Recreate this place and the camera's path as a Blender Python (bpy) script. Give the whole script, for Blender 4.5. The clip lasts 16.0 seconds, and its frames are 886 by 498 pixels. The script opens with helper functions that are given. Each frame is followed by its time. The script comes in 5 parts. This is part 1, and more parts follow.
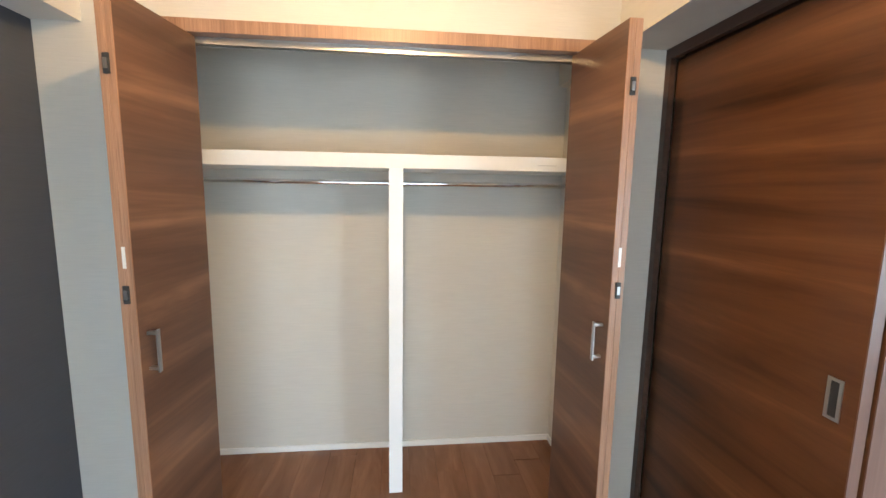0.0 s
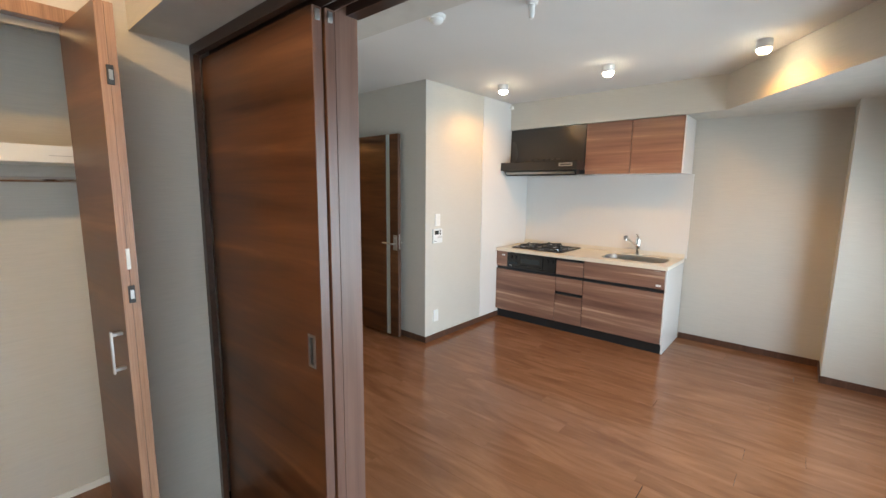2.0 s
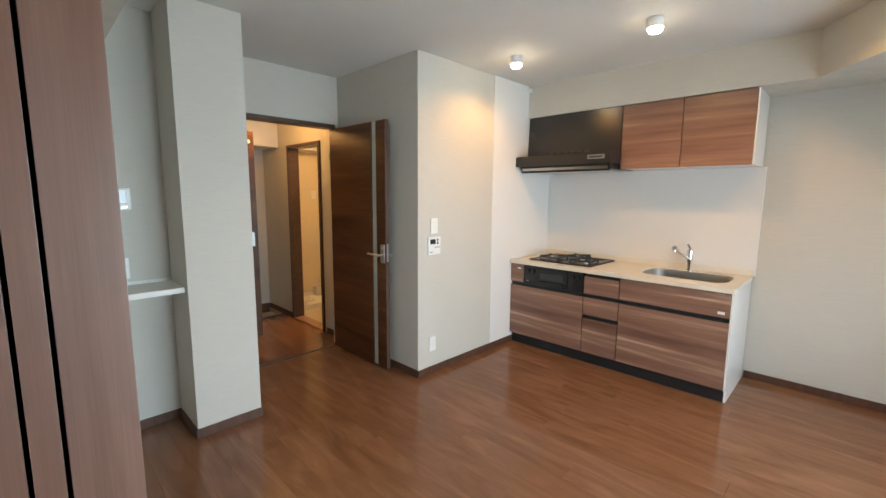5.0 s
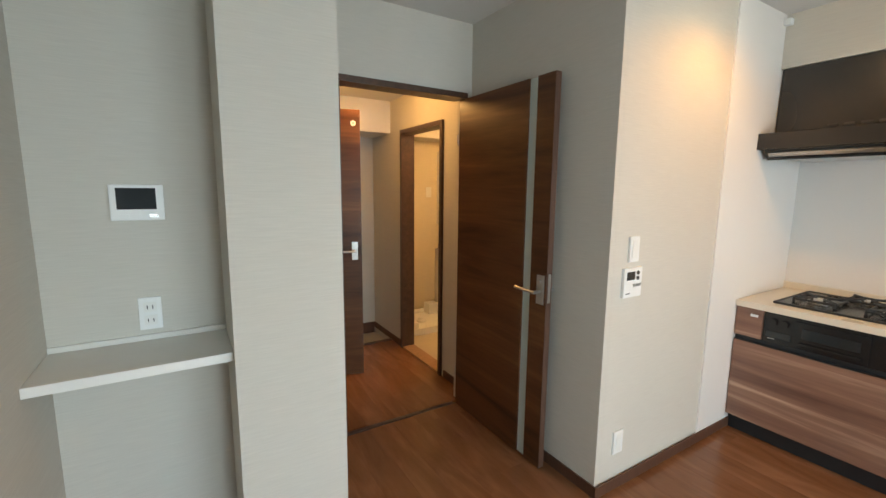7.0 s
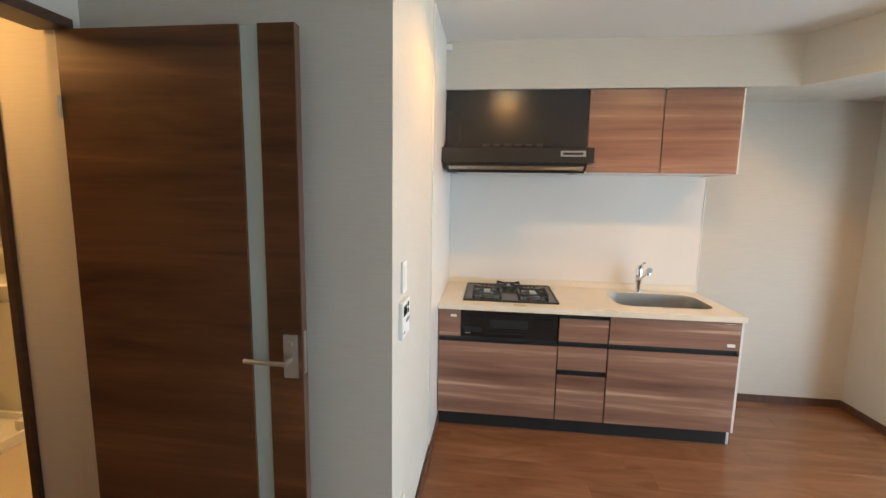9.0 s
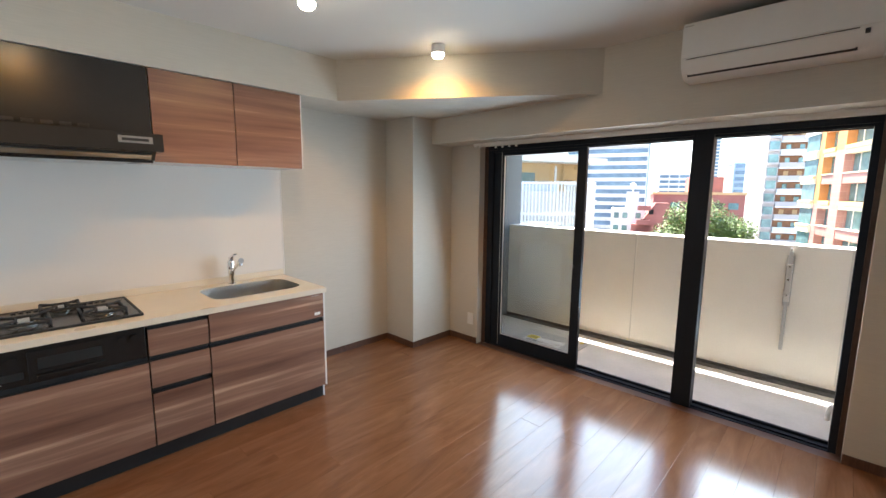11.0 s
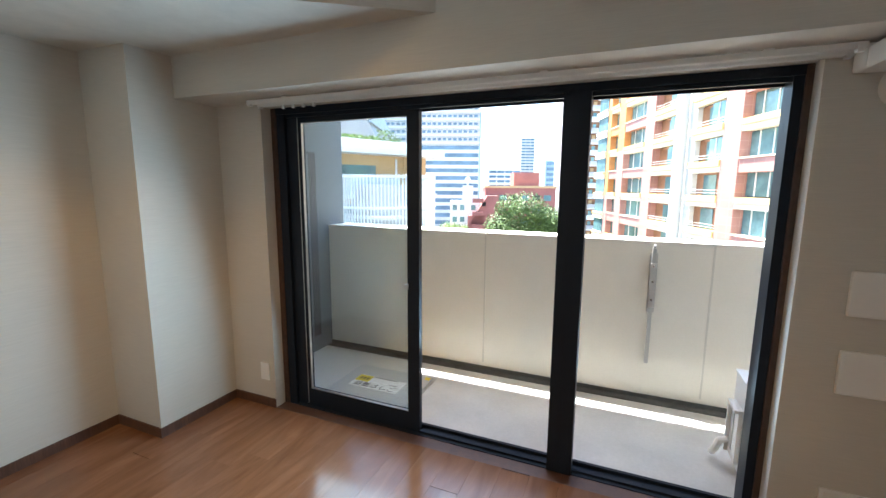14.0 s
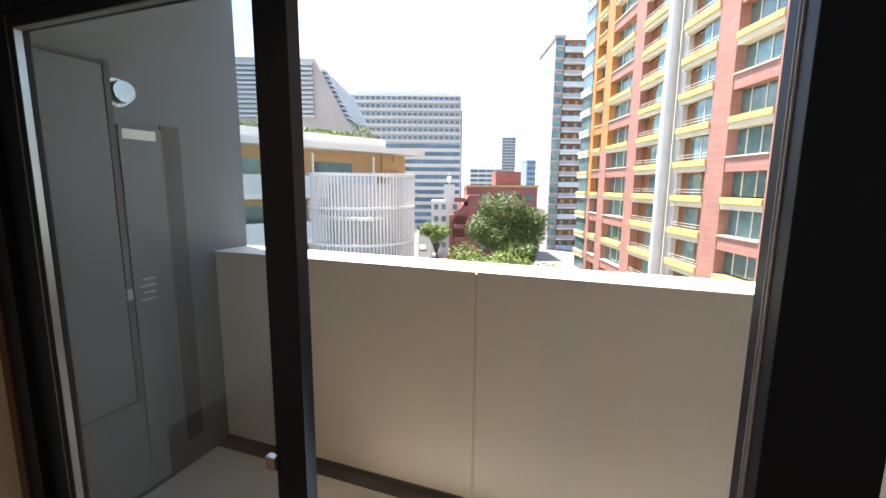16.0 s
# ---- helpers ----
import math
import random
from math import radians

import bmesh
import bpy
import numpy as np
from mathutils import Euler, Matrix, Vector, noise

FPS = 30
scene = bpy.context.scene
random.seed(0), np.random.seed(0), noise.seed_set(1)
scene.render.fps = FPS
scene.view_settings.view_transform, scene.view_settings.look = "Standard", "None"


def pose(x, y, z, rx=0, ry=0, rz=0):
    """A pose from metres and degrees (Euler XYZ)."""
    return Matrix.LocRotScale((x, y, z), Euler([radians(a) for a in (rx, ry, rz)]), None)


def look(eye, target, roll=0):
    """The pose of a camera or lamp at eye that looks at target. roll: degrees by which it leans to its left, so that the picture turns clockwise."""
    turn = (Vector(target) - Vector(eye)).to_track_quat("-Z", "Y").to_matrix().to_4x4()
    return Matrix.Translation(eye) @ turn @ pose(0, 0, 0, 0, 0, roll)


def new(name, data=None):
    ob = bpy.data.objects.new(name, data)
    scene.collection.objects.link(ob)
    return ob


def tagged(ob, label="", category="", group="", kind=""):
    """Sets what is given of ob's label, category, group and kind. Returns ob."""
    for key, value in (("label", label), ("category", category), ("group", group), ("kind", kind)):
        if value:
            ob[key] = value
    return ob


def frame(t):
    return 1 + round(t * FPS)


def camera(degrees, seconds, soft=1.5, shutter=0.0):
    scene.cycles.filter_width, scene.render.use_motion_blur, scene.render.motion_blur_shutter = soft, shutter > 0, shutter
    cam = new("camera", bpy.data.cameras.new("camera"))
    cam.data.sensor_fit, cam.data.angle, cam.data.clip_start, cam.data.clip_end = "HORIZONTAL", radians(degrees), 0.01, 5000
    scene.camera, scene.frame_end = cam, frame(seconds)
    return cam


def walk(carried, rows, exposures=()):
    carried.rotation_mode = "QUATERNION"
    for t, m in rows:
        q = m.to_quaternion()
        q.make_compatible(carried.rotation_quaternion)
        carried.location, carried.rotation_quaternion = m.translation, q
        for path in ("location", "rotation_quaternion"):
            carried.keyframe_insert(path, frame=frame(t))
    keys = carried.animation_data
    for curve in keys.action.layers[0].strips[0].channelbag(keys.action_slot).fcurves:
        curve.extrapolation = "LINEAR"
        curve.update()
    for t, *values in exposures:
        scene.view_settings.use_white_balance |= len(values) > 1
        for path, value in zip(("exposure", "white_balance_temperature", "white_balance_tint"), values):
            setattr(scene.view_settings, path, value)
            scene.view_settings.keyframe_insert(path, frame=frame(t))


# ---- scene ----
cam = camera(93.3, 16.0)
PATH = [
    (0, (0.549, 0.287, 1.52), (0.756, 2.258, 1.251), 0.9),
    (0.5, (0.611, 0.211, 1.542), (1.142, 2.118, 1.259), 0.7),
    (1, (0.706, 0.117, 1.543), (1.632, 1.868, 1.261), 0.6),
    (1.5, (0.824, 0.045, 1.549), (2.091, 1.566, 1.264), 0.6),
    (2, (0.948, 0.013, 1.541), (2.447, 1.305, 1.255), 0.6),
    (2.5, (1.043, -0.048, 1.53), (2.676, 1.07, 1.24), 0.8),
    (3, (1.145, -0.052, 1.525), (2.841, 0.968, 1.236), 0.8),
    (3.2, (1.204, -0.038, 1.534), (2.901, 0.978, 1.241), 0.9),
    (5.3, (1.815, 0.51, 1.473), (3.139, 1.985, 1.208), 0.5),
    (5.5, (1.882, 0.616, 1.469), (3.141, 2.146, 1.196), 0.6),
    (6, (2.028, 0.924, 1.481), (3.141, 2.563, 1.207), 0.6),
    (6.5, (2.137, 1.244, 1.494), (3.179, 2.929, 1.218), 0.7),
    (7, (2.274, 1.577, 1.503), (3.307, 3.266, 1.22), 0.6),
    (7.5, (2.393, 1.847, 1.518), (3.58, 3.432, 1.237), 0.7),
    (8, (2.442, 2.076, 1.526), (3.976, 3.331, 1.261), 1.2),
    (8.5, (2.508, 2.262, 1.533), (4.331, 3.04, 1.267), 1.1),
    (9, (2.51, 2.452, 1.549), (4.481, 2.677, 1.29), 1.0),
    (9.5, (2.498, 2.5, 1.552), (4.459, 2.203, 1.291), 0.8),
    (10, (2.454, 2.479, 1.542), (4.286, 1.721, 1.285), 0.7),
    (10.2, (2.454, 2.491, 1.544), (4.204, 1.558, 1.284), 0.7),
    (12.3, (2.501, 2.403, 1.564), (3.399, 0.641, 1.265), 0.1),
    (12.5, (2.544, 2.298, 1.553), (3.405, 0.519, 1.252), 0.1),
    (13, (2.665, 2.006, 1.539), (3.471, 0.201, 1.237), 0.2),
    (13.5, (2.828, 1.686, 1.531), (3.604, -0.133, 1.231), 0.4),
    (14, (2.979, 1.276, 1.506), (3.741, -0.549, 1.21), 0.4),
    (14.5, (3.137, 0.896, 1.491), (3.879, -0.938, 1.202), 0.5),
    (15, (3.249, 0.488, 1.482), (3.976, -1.351, 1.185), 0.5),
    (15.5, (3.368, 0.121, 1.505), (4.075, -1.725, 1.202), 0.6),
    (16, (3.473, -0.206, 1.519), (4.154, -2.062, 1.219), 0.5),
]
EXPOSURES = [(0, 3.3, 6500, 10), (0.5, 3.2, 6550, 10), (1, 3.02, 6600, 10), (1.5, 2.97, 6700, 10), (3, 3.0, 6600, 10), (5.5, 2.88, 7000, 10), (7, 2.9, 7250, 10), (9, 3.05, 6750, 10), (10, 2.88, 6600, 10),
             (12.5, 2.68, 6250, 8), (14, 2.72, 5950, 4), (14.5, 2.46, 6000, 5), (15, 2.16, 6150, 7), (15.5, 2.0, 6550, 10), (16, 1.7, 6800, 11)]
walk(cam, [(t, look(eye, target, roll)) for t, eye, target, roll in PATH], EXPOSURES)

# ---- world, sun, lamps, exposure ----
SUN_EL, SUN_AZ = 68.1, 112.6
world = bpy.data.worlds.new("world")
scene.world = world
world.use_nodes = True
wn = world.node_tree.nodes
sky = wn.new("ShaderNodeTexSky")
sky.sky_type, sky.sun_disc = "NISHITA", False
sky.sun_elevation, sky.sun_rotation = radians(SUN_EL), radians(SUN_AZ)
sky.air_density, sky.dust_density = 1.0, 1.2
wn["Background"].inputs["Strength"].default_value = 0.145
world.node_tree.links.new(sky.outputs[0], wn["Background"].inputs["Color"])


def lamp(name, kind, m, energy, colour, **kw):
    data = bpy.data.lights.new(name, kind)
    data.energy, data.color = energy, colour
    for k, v in kw.items():
        if k == "size":
            data.shape, data.size, data.size_y = "RECTANGLE", v[0], v[1]
        if k == "radius":
            data.shadow_soft_size = v
        if k == "spread":
            data.spread = radians(v)
        if k == "angle":
            data.angle = radians(v)
        if k == "spot":
            data.spot_size, data.spot_blend = radians(v), 0.6
    ob = new(name, data)
    ob.matrix_world = m
    return ob


WARM = (1.0, 0.47, 0.085)
sun_to = Vector((math.sin(radians(SUN_AZ)) * math.cos(radians(SUN_EL)), math.cos(radians(SUN_AZ)) * math.cos(radians(SUN_EL)), math.sin(radians(SUN_EL))))
lamp("sun", "SUN", look(sun_to * 50, (0, 0, 0)), 5.0, (1.0, 0.96, 0.88), angle=0.5)
# daylight standing in the two window openings
for x0, x1, y, power, spread in ((2.46, 3.04, -0.90, 3.7, 120), (3.38, 3.98, -0.90, 2.8, 135), (4.12, 4.82, -0.75, 3.5, 165)):
    lamp("window_daylight", "AREA", look(((x0 + x1) / 2, y, 1.14), ((x0 + x1) / 2, 3, 0.42)), power, (0.62, 0.83, 1.0), size=(x1 - x0, 1.28), spread=spread)
lamp("bedroom_daylight", "AREA", look((0.35, -0.79, 1.02), (0.35, 3, 0.2)), 3.7, (0.66, 0.84, 1.0), size=(1.5, 1.75), spread=165)
DOWNLIGHTS = ((4.53, 2.35), (4.51, 1.335), (4.57, 0.33))
for lx, ly in DOWNLIGHTS:
    lamp("downlight_bulb", "SPOT", pose(lx, ly, 2.435), 2.9, WARM, radius=0.035, spot=165)
lamp("bedroom_bulb", "POINT", pose(0.50, 0.95, 2.40), 5.3, (1.0, 0.64, 0.30), radius=0.03)
lamp("hall_bulb", "POINT", pose(3.45, 4.55, 2.2), 1.9, (1.0, 0.54, 0.18), radius=0.05)
lamp("washroom_bulb", "POINT", pose(4.6, 4.6, 2.2), 5.0, (1.0, 0.58, 0.22), radius=0.08)

# ---- materials ----
def nodes_of(name):
    m = bpy.data.materials.new(name)
    m.use_nodes = True
    return m, m.node_tree.nodes, m.node_tree.links, m.node_tree.nodes["Principled BSDF"]


def coords(n, l, scale, space="Object"):
    tc, mp = n.new("ShaderNodeTexCoord"), n.new("ShaderNodeMapping")
    mp.inputs["Scale"].default_value = scale
    l.new(tc.outputs[space], mp.inputs["Vector"])
    return mp.outputs["Vector"]


def noise_tex(n, l, vec, scale, detail=4.0, rough=0.55, distort=0.0):
    t = n.new("ShaderNodeTexNoise")
    t.inputs["Scale"].default_value, t.inputs["Detail"].default_value = scale, detail
    t.inputs["Roughness"].default_value, t.inputs["Distortion"].default_value = rough, distort
    l.new(vec, t.inputs["Vector"])
    return t.outputs["Fac"]


def ramp(n, l, fac, stops):
    r = n.new("ShaderNodeValToRGB")
    e = r.color_ramp.elements
    e[0].position, e[0].color = stops[0][0], (*stops[0][1], 1)
    e[1].position, e[1].color = stops[-1][0], (*stops[-1][1], 1)
    for p, c in stops[1:-1]:
        e.new(p).color = (*c, 1)
    l.new(fac, r.inputs["Fac"])
    return r.outputs["Color"]


def bump(n, l, fac, bsdf, strength, distance=0.002):
    b = n.new("ShaderNodeBump")
    b.inputs["Strength"].default_value, b.inputs["Distance"].default_value = strength, distance
    l.new(fac, b.inputs["Height"])
    l.new(b.outputs["Normal"], bsdf.inputs["Normal"])


def mul(n, l, a, b, mode="MULTIPLY", fac=1.0):
    m = n.new("ShaderNodeMix")
    m.data_type, m.blend_type = "RGBA", mode
    m.inputs["Factor"].default_value = fac
    l.new(a, m.inputs[6])
    l.new(b, m.inputs[7])
    return m.outputs[2]


def surface(name, c, vary=0.06, scale=3.0, rough=0.5, metal=0.0, grain=40.0, relief=0.1, stretch=(1, 1, 1), rvar=0.03):
    """A plain material with broad and fine variation and a little relief."""
    m, n, l, b = nodes_of(name)
    v = coords(n, l, stretch)
    broad, fine = noise_tex(n, l, v, scale), noise_tex(n, l, v, grain, 3)
    lo, hi = [x * (1 - vary) for x in c], [min(1, x * (1 + vary)) for x in c]
    col = ramp(n, l, broad, [(0.3, lo), (0.7, hi)])
    k = 1 - vary * 0.8
    col = mul(n, l, col, ramp(n, l, fine, [(0.3, (k, k, k)), (0.7, (1, 1, 1))]))
    l.new(col, b.inputs["Base Color"])
    rr = ramp(n, l, noise_tex(n, l, v, scale * 0.6, 1), [(0.3, (max(0.02, rough - rvar),) * 3), (0.7, (min(1, rough + rvar),) * 3)])
    l.new(rr, b.inputs["Roughness"])
    b.inputs["Metallic"].default_value = metal
    if relief:
        bump(n, l, fine, b, relief)
    return m


def wood(name, stops, along, rough, across=9.0, length=0.5, coat=0.0, relief=0.05, piece=0.0, fine=1.0, wave=0.45):
    """Streaked wood; along: the axis of the grain; piece: how far single pieces differ."""
    m, n, l, b = nodes_of(name)
    s = [across] * 3
    s["xyz".index(along)] = length
    v = coords(n, l, s)
    if piece:
        info, add = n.new("ShaderNodeObjectInfo"), n.new("ShaderNodeVectorMath")
        add.operation = "MULTIPLY_ADD"
        comb = n.new("ShaderNodeCombineXYZ")
        for i in range(3):
            l.new(info.outputs["Random"], comb.inputs[i])
        l.new(comb.outputs[0], add.inputs[0])
        add.inputs[1].default_value = (37, 53, 71)
        l.new(v, add.inputs[2])
        v = add.outputs[0]
    streak = noise_tex(n, l, v, 1.0, 5, 0.58, wave)
    s2 = [across * 14] * 3
    s2["xyz".index(along)] = length * 5
    line = noise_tex(n, l, coords(n, l, s2), 1.0, 3, 0.6)
    col = ramp(n, l, streak, stops)
    k = 1 - 0.32 * fine
    col = mul(n, l, col, ramp(n, l, line, [(0.35, (k, k, k)), (0.65, (1.0, 1.0, 1.0))]))
    if piece:
        col = mul(n, l, col, ramp(n, l, info.outputs["Random"], [(0.0, (1 - piece,) * 3), (1.0, (1.0, 1.0, 1.0))]))
    l.new(col, b.inputs["Base Color"])
    l.new(ramp(n, l, streak, [(0.3, (rough * 0.85,) * 3), (0.7, (rough * 1.15,) * 3)]), b.inputs["Roughness"])
    b.inputs["Coat Weight"].default_value, b.inputs["Coat Roughness"].default_value = coat, rough * 0.6
    bump(n, l, line, b, relief, 0.001)
    return m


def wallpaper(name, c):
    """Woven vinyl wallpaper: fine level threads over faint blotches."""
    m, n, l, b = nodes_of(name)
    thread = noise_tex(n, l, coords(n, l, (9, 9, 420)), 1.0, 3, 0.6)
    weave = noise_tex(n, l, coords(n, l, (260, 260, 60)), 1.0, 2, 0.5)
    broad = noise_tex(n, l, coords(n, l, (1, 1, 1)), 1.6, 3)
    col = ramp(n, l, thread, [(0.3, [x * 0.93 for x in c]), (0.7, [min(1, x * 1.04) for x in c])])
    col = mul(n, l, col, ramp(n, l, broad, [(0.3, (0.965,) * 3), (0.7, (1.0,) * 3)]))
    l.new(col, b.inputs["Base Color"])
    b.inputs["Roughness"].default_value = 0.72
    b.inputs["Specular IOR Level"].default_value = 0.35
    bump(n, l, mul(n, l, thread, weave), b, 0.25, 0.0012)
    return m


def glass(name, tint=(1, 1, 1), rough=0.0):
    m, n, l, b = nodes_of(name)
    b.inputs["Base Color"].default_value = (*tint, 1)
    b.inputs["Transmission Weight"].default_value, b.inputs["Roughness"].default_value, b.inputs["IOR"].default_value = 1.0, rough, 1.45
    return m


def glowing(name, c, strength):
    m, n, l, b = nodes_of(name)
    b.inputs["Base Color"].default_value = (0.9, 0.88, 0.84, 1)
    b.inputs["Emission Color"].default_value, b.inputs["Emission Strength"].default_value = (*c, 1), strength
    return m


M_WALL = wallpaper("wallpaper_beige", (0.575, 0.545, 0.485))
M_ACCENT = wallpaper("wallpaper_charcoal", (0.075, 0.08, 0.095))
M_CEIL = surface("ceiling_white", (0.67, 0.655, 0.625), 0.02, 2, 0.8, grain=160, relief=0.12)
M_DOOR = wood("walnut_door", [(0.30, (0.040, 0.0155, 0.0065)), (0.44, (0.090, 0.035, 0.014)), (0.56, (0.125, 0.050, 0.020)), (0.72, (0.225, 0.098, 0.039))], "y", 0.36, 6.5, 0.55, coat=0.0, fine=0.4, wave=0.7)
M_DOORX = wood("walnut_door_x", [(0.30, (0.040, 0.0155, 0.0065)), (0.44, (0.090, 0.035, 0.014)), (0.56, (0.125, 0.050, 0.020)), (0.72, (0.225, 0.098, 0.039))], "x", 0.36, 6.5, 0.55, coat=0.0, fine=0.4, wave=0.7)
M_FOLD = wood("walnut_fold", [(0.30, (0.075, 0.037, 0.023)), (0.5, (0.140, 0.071, 0.043)), (0.68, (0.26, 0.138, 0.082))], "y", 0.36, 6.0, 0.55, fine=0.4, wave=0.7)
for m in (M_DOOR, M_DOORX, M_FOLD):
    m.node_tree.nodes["Principled BSDF"].inputs["Specular IOR Level"].default_value = 0.28
M_EDGE = wood("edge_band", [(0.3, (0.30, 0.16, 0.095)), (0.7, (0.46, 0.26, 0.16))], "z", 0.4, 30, 1.2)
M_TRIM = wood("dark_trim", [(0.3, (0.050, 0.026, 0.018)), (0.7, (0.10, 0.052, 0.034))], "y", 0.35, 30, 1.5)
M_BASE = wood("baseboard_wood", [(0.3, (0.080, 0.036, 0.022)), (0.7, (0.14, 0.066, 0.040))], "z", 0.45, 20, 2.0)
M_POST = wood("edge_pale", [(0.3, (0.130, 0.064, 0.044)), (0.7, (0.19, 0.098, 0.068))], "z", 0.4, 30, 1.2, fine=0.4)
M_KIT = wood("kitchen_walnut", [(0.28, (0.150, 0.074, 0.052)), (0.46, (0.240, 0.127, 0.089)), (0.56, (0.290, 0.160, 0.113)), (0.61, (0.37, 0.22, 0.155)), (0.70, (0.54, 0.355, 0.25))], "y", 0.36, 11.0, 0.5, coat=0.05, fine=0.35, wave=0.55)
M_PLANK = wood("floor_plank", [(0.25, (0.155, 0.064, 0.030)), (0.5, (0.212, 0.093, 0.044)), (0.75, (0.285, 0.136, 0.069))], "y", 0.17, 8.0, 1.5, coat=0.0, relief=0.02, piece=0.08, fine=0.22, wave=1.0)
M_PLANK.node_tree.nodes["Principled BSDF"].inputs["Specular IOR Level"].default_value = 0.42
M_JOINT = surface("floor_joint", (0.03, 0.014, 0.008), 0.1, rough=0.6)
M_PANEL = surface("kitchen_panel_white", (0.76, 0.745, 0.72), 0.01, 2, 0.22, relief=0.0)
M_COUNTER = surface("worktop_cream", (0.74, 0.68, 0.57), 0.03, 6, 0.3, grain=220, relief=0.0)
M_WHITE = surface("white_plastic", (0.78, 0.78, 0.76), 0.02, 4, 0.38, relief=0.02)
M_MELAMINE = surface("white_melamine", (0.76, 0.75, 0.71), 0.02, 4, 0.45, relief=0.02)
M_BLACK = surface("black_enamel", (0.012, 0.012, 0.013), 0.1, 4, 0.22, relief=0.0)
M_HOOD = surface("hood_black", (0.022, 0.021, 0.020), 0.1, 3, 0.26, relief=0.0)
M_KICK = surface("kick_black", (0.018, 0.019, 0.021), 0.15, 3, 0.45)
M_STEEL = surface("stainless", (0.60, 0.59, 0.57), 0.05, 6, 0.26, 1.0, grain=90, relief=0.03)
M_CHROME = surface("chrome", (0.80, 0.80, 0.80), 0.02, 4, 0.09, 1.0, relief=0.0)
M_ALU = surface("satin_metal", (0.55, 0.54, 0.52), 0.05, 6, 0.32, 1.0, relief=0.02)
M_FRAME = surface("window_frame_black", (0.009, 0.014, 0.024), 0.12, 3, 0.5, 0.0, relief=0.03)
M_GLASS = glass("clear_glass", (0.93, 0.97, 0.97))
M_SASHGLASS = glass("tinted_sash_glass", (0.74, 0.84, 0.87))
M_FROST = glass("frosted_glass", (0.62, 0.74, 0.72), 0.5)
M_FROST.node_tree.nodes["Principled BSDF"].inputs["Transmission Weight"].default_value = 0.35
M_FRAME.node_tree.nodes["Principled BSDF"].inputs["Specular IOR Level"].default_value = 0.22
M_BASIN = surface("satin_stainless", (0.80, 0.79, 0.76), 0.05, 6, 0.42, 1.0, grain=90, relief=0.03)
M_SILVER = surface("mirror_silver", (0.9, 0.9, 0.9), 0.0, rough=0.02, metal=1.0, relief=0.0, rvar=0.0)
M_CONC = surface("balcony_paint", (0.82, 0.785, 0.715), 0.05, 1.2, 0.75, grain=130, relief=0.25)
M_BFLOOR = surface("balcony_floor", (0.60, 0.585, 0.56), 0.10, 2.5, 0.7, grain=70, relief=0.3)
M_GREYWALL = surface("grey_outer_wall", (0.17, 0.185, 0.20), 0.06, 2, 0.7, grain=90, relief=0.3)
M_GREYPANEL = surface("grey_partition_panel", (0.16, 0.175, 0.19), 0.04, 2, 0.5, grain=60, relief=0.05)
M_LID = surface("hatch_grey", (0.46, 0.465, 0.46), 0.05, 3, 0.5, grain=50)
M_SEAL = surface("joint_sealant", (0.66, 0.635, 0.58), 0.05, 3, 0.7)
M_GUTTER = surface("gutter_and_shade_dark", (0.10, 0.10, 0.10), 0.15, 5, 0.7)
M_YELLOW = surface("sticker_yellow", (0.75, 0.60, 0.03), 0.04, rough=0.45, relief=0.0)
# near-black for print and small parts, also for shade painted in hollows and gaps
M_INKSHADE = surface("print_and_shade_dark", (0.03, 0.03, 0.03), 0.05, rough=0.6, relief=0.0)
M_LCD = surface("lcd_dark", (0.022, 0.027, 0.030), 0.05, rough=0.12, relief=0.0)
M_TILE = surface("entrance_tile", (0.50, 0.46, 0.39), 0.06, 4, 0.5)
M_CREAM = wallpaper("wallpaper_cream", (0.70, 0.62, 0.48))
M_WASHFLOOR = surface("washroom_vinyl", (0.55, 0.48, 0.38), 0.05, 4, 0.45)
M_BULB = glowing("downlight_glow", (1.0, 0.86, 0.62), 9.0)


# ---- builders ----
ORIGIN = {}


def box_bm(*boxes, bevel=0.0):
    bm = bmesh.new()
    for x0, x1, y0, y1, z0, z1 in boxes:
        bmesh.ops.create_cube(bm, size=1.0, matrix=Matrix.Translation(((x0 + x1) / 2, (y0 + y1) / 2, (z0 + z1) / 2)) @ Matrix.Diagonal((x1 - x0, y1 - y0, z1 - z0, 1)))
    if bevel:
        bmesh.ops.bevel(bm, geom=bm.edges[:], offset=bevel, segments=2, profile=0.7, affect="EDGES")
    return bm


def cyl_bm(p, q, r, r2=None, seg=20, bm=None):
    """A rod or cone from p to q."""
    bm = bm or bmesh.new()
    p, q = Vector(p), Vector(q)
    m = Matrix.Translation((p + q) / 2) @ (q - p).to_track_quat("Z", "Y").to_matrix().to_4x4()
    bmesh.ops.create_cone(bm, cap_ends=True, segments=seg, radius1=r, radius2=r if r2 is None else r2, depth=(q - p).length, matrix=m)
    return bm


def lathe_bm(profile, centre, seg=28):
    """A turned shape: (radius, height) rows round the upright axis at centre."""
    bm = bmesh.new()
    rings = []
    for r, z in profile:
        rings.append([bm.verts.new((centre[0] + r * math.cos(2 * math.pi * i / seg), centre[1] + r * math.sin(2 * math.pi * i / seg), centre[2] + z)) for i in range(seg)])
    for a, b in zip(rings, rings[1:]):
        for i in range(seg):
            bm.faces.new((a[i], a[(i + 1) % seg], b[(i + 1) % seg], b[i]))
    bm.faces.new(rings[0][::-1])
    bm.faces.new(rings[-1])
    return bm


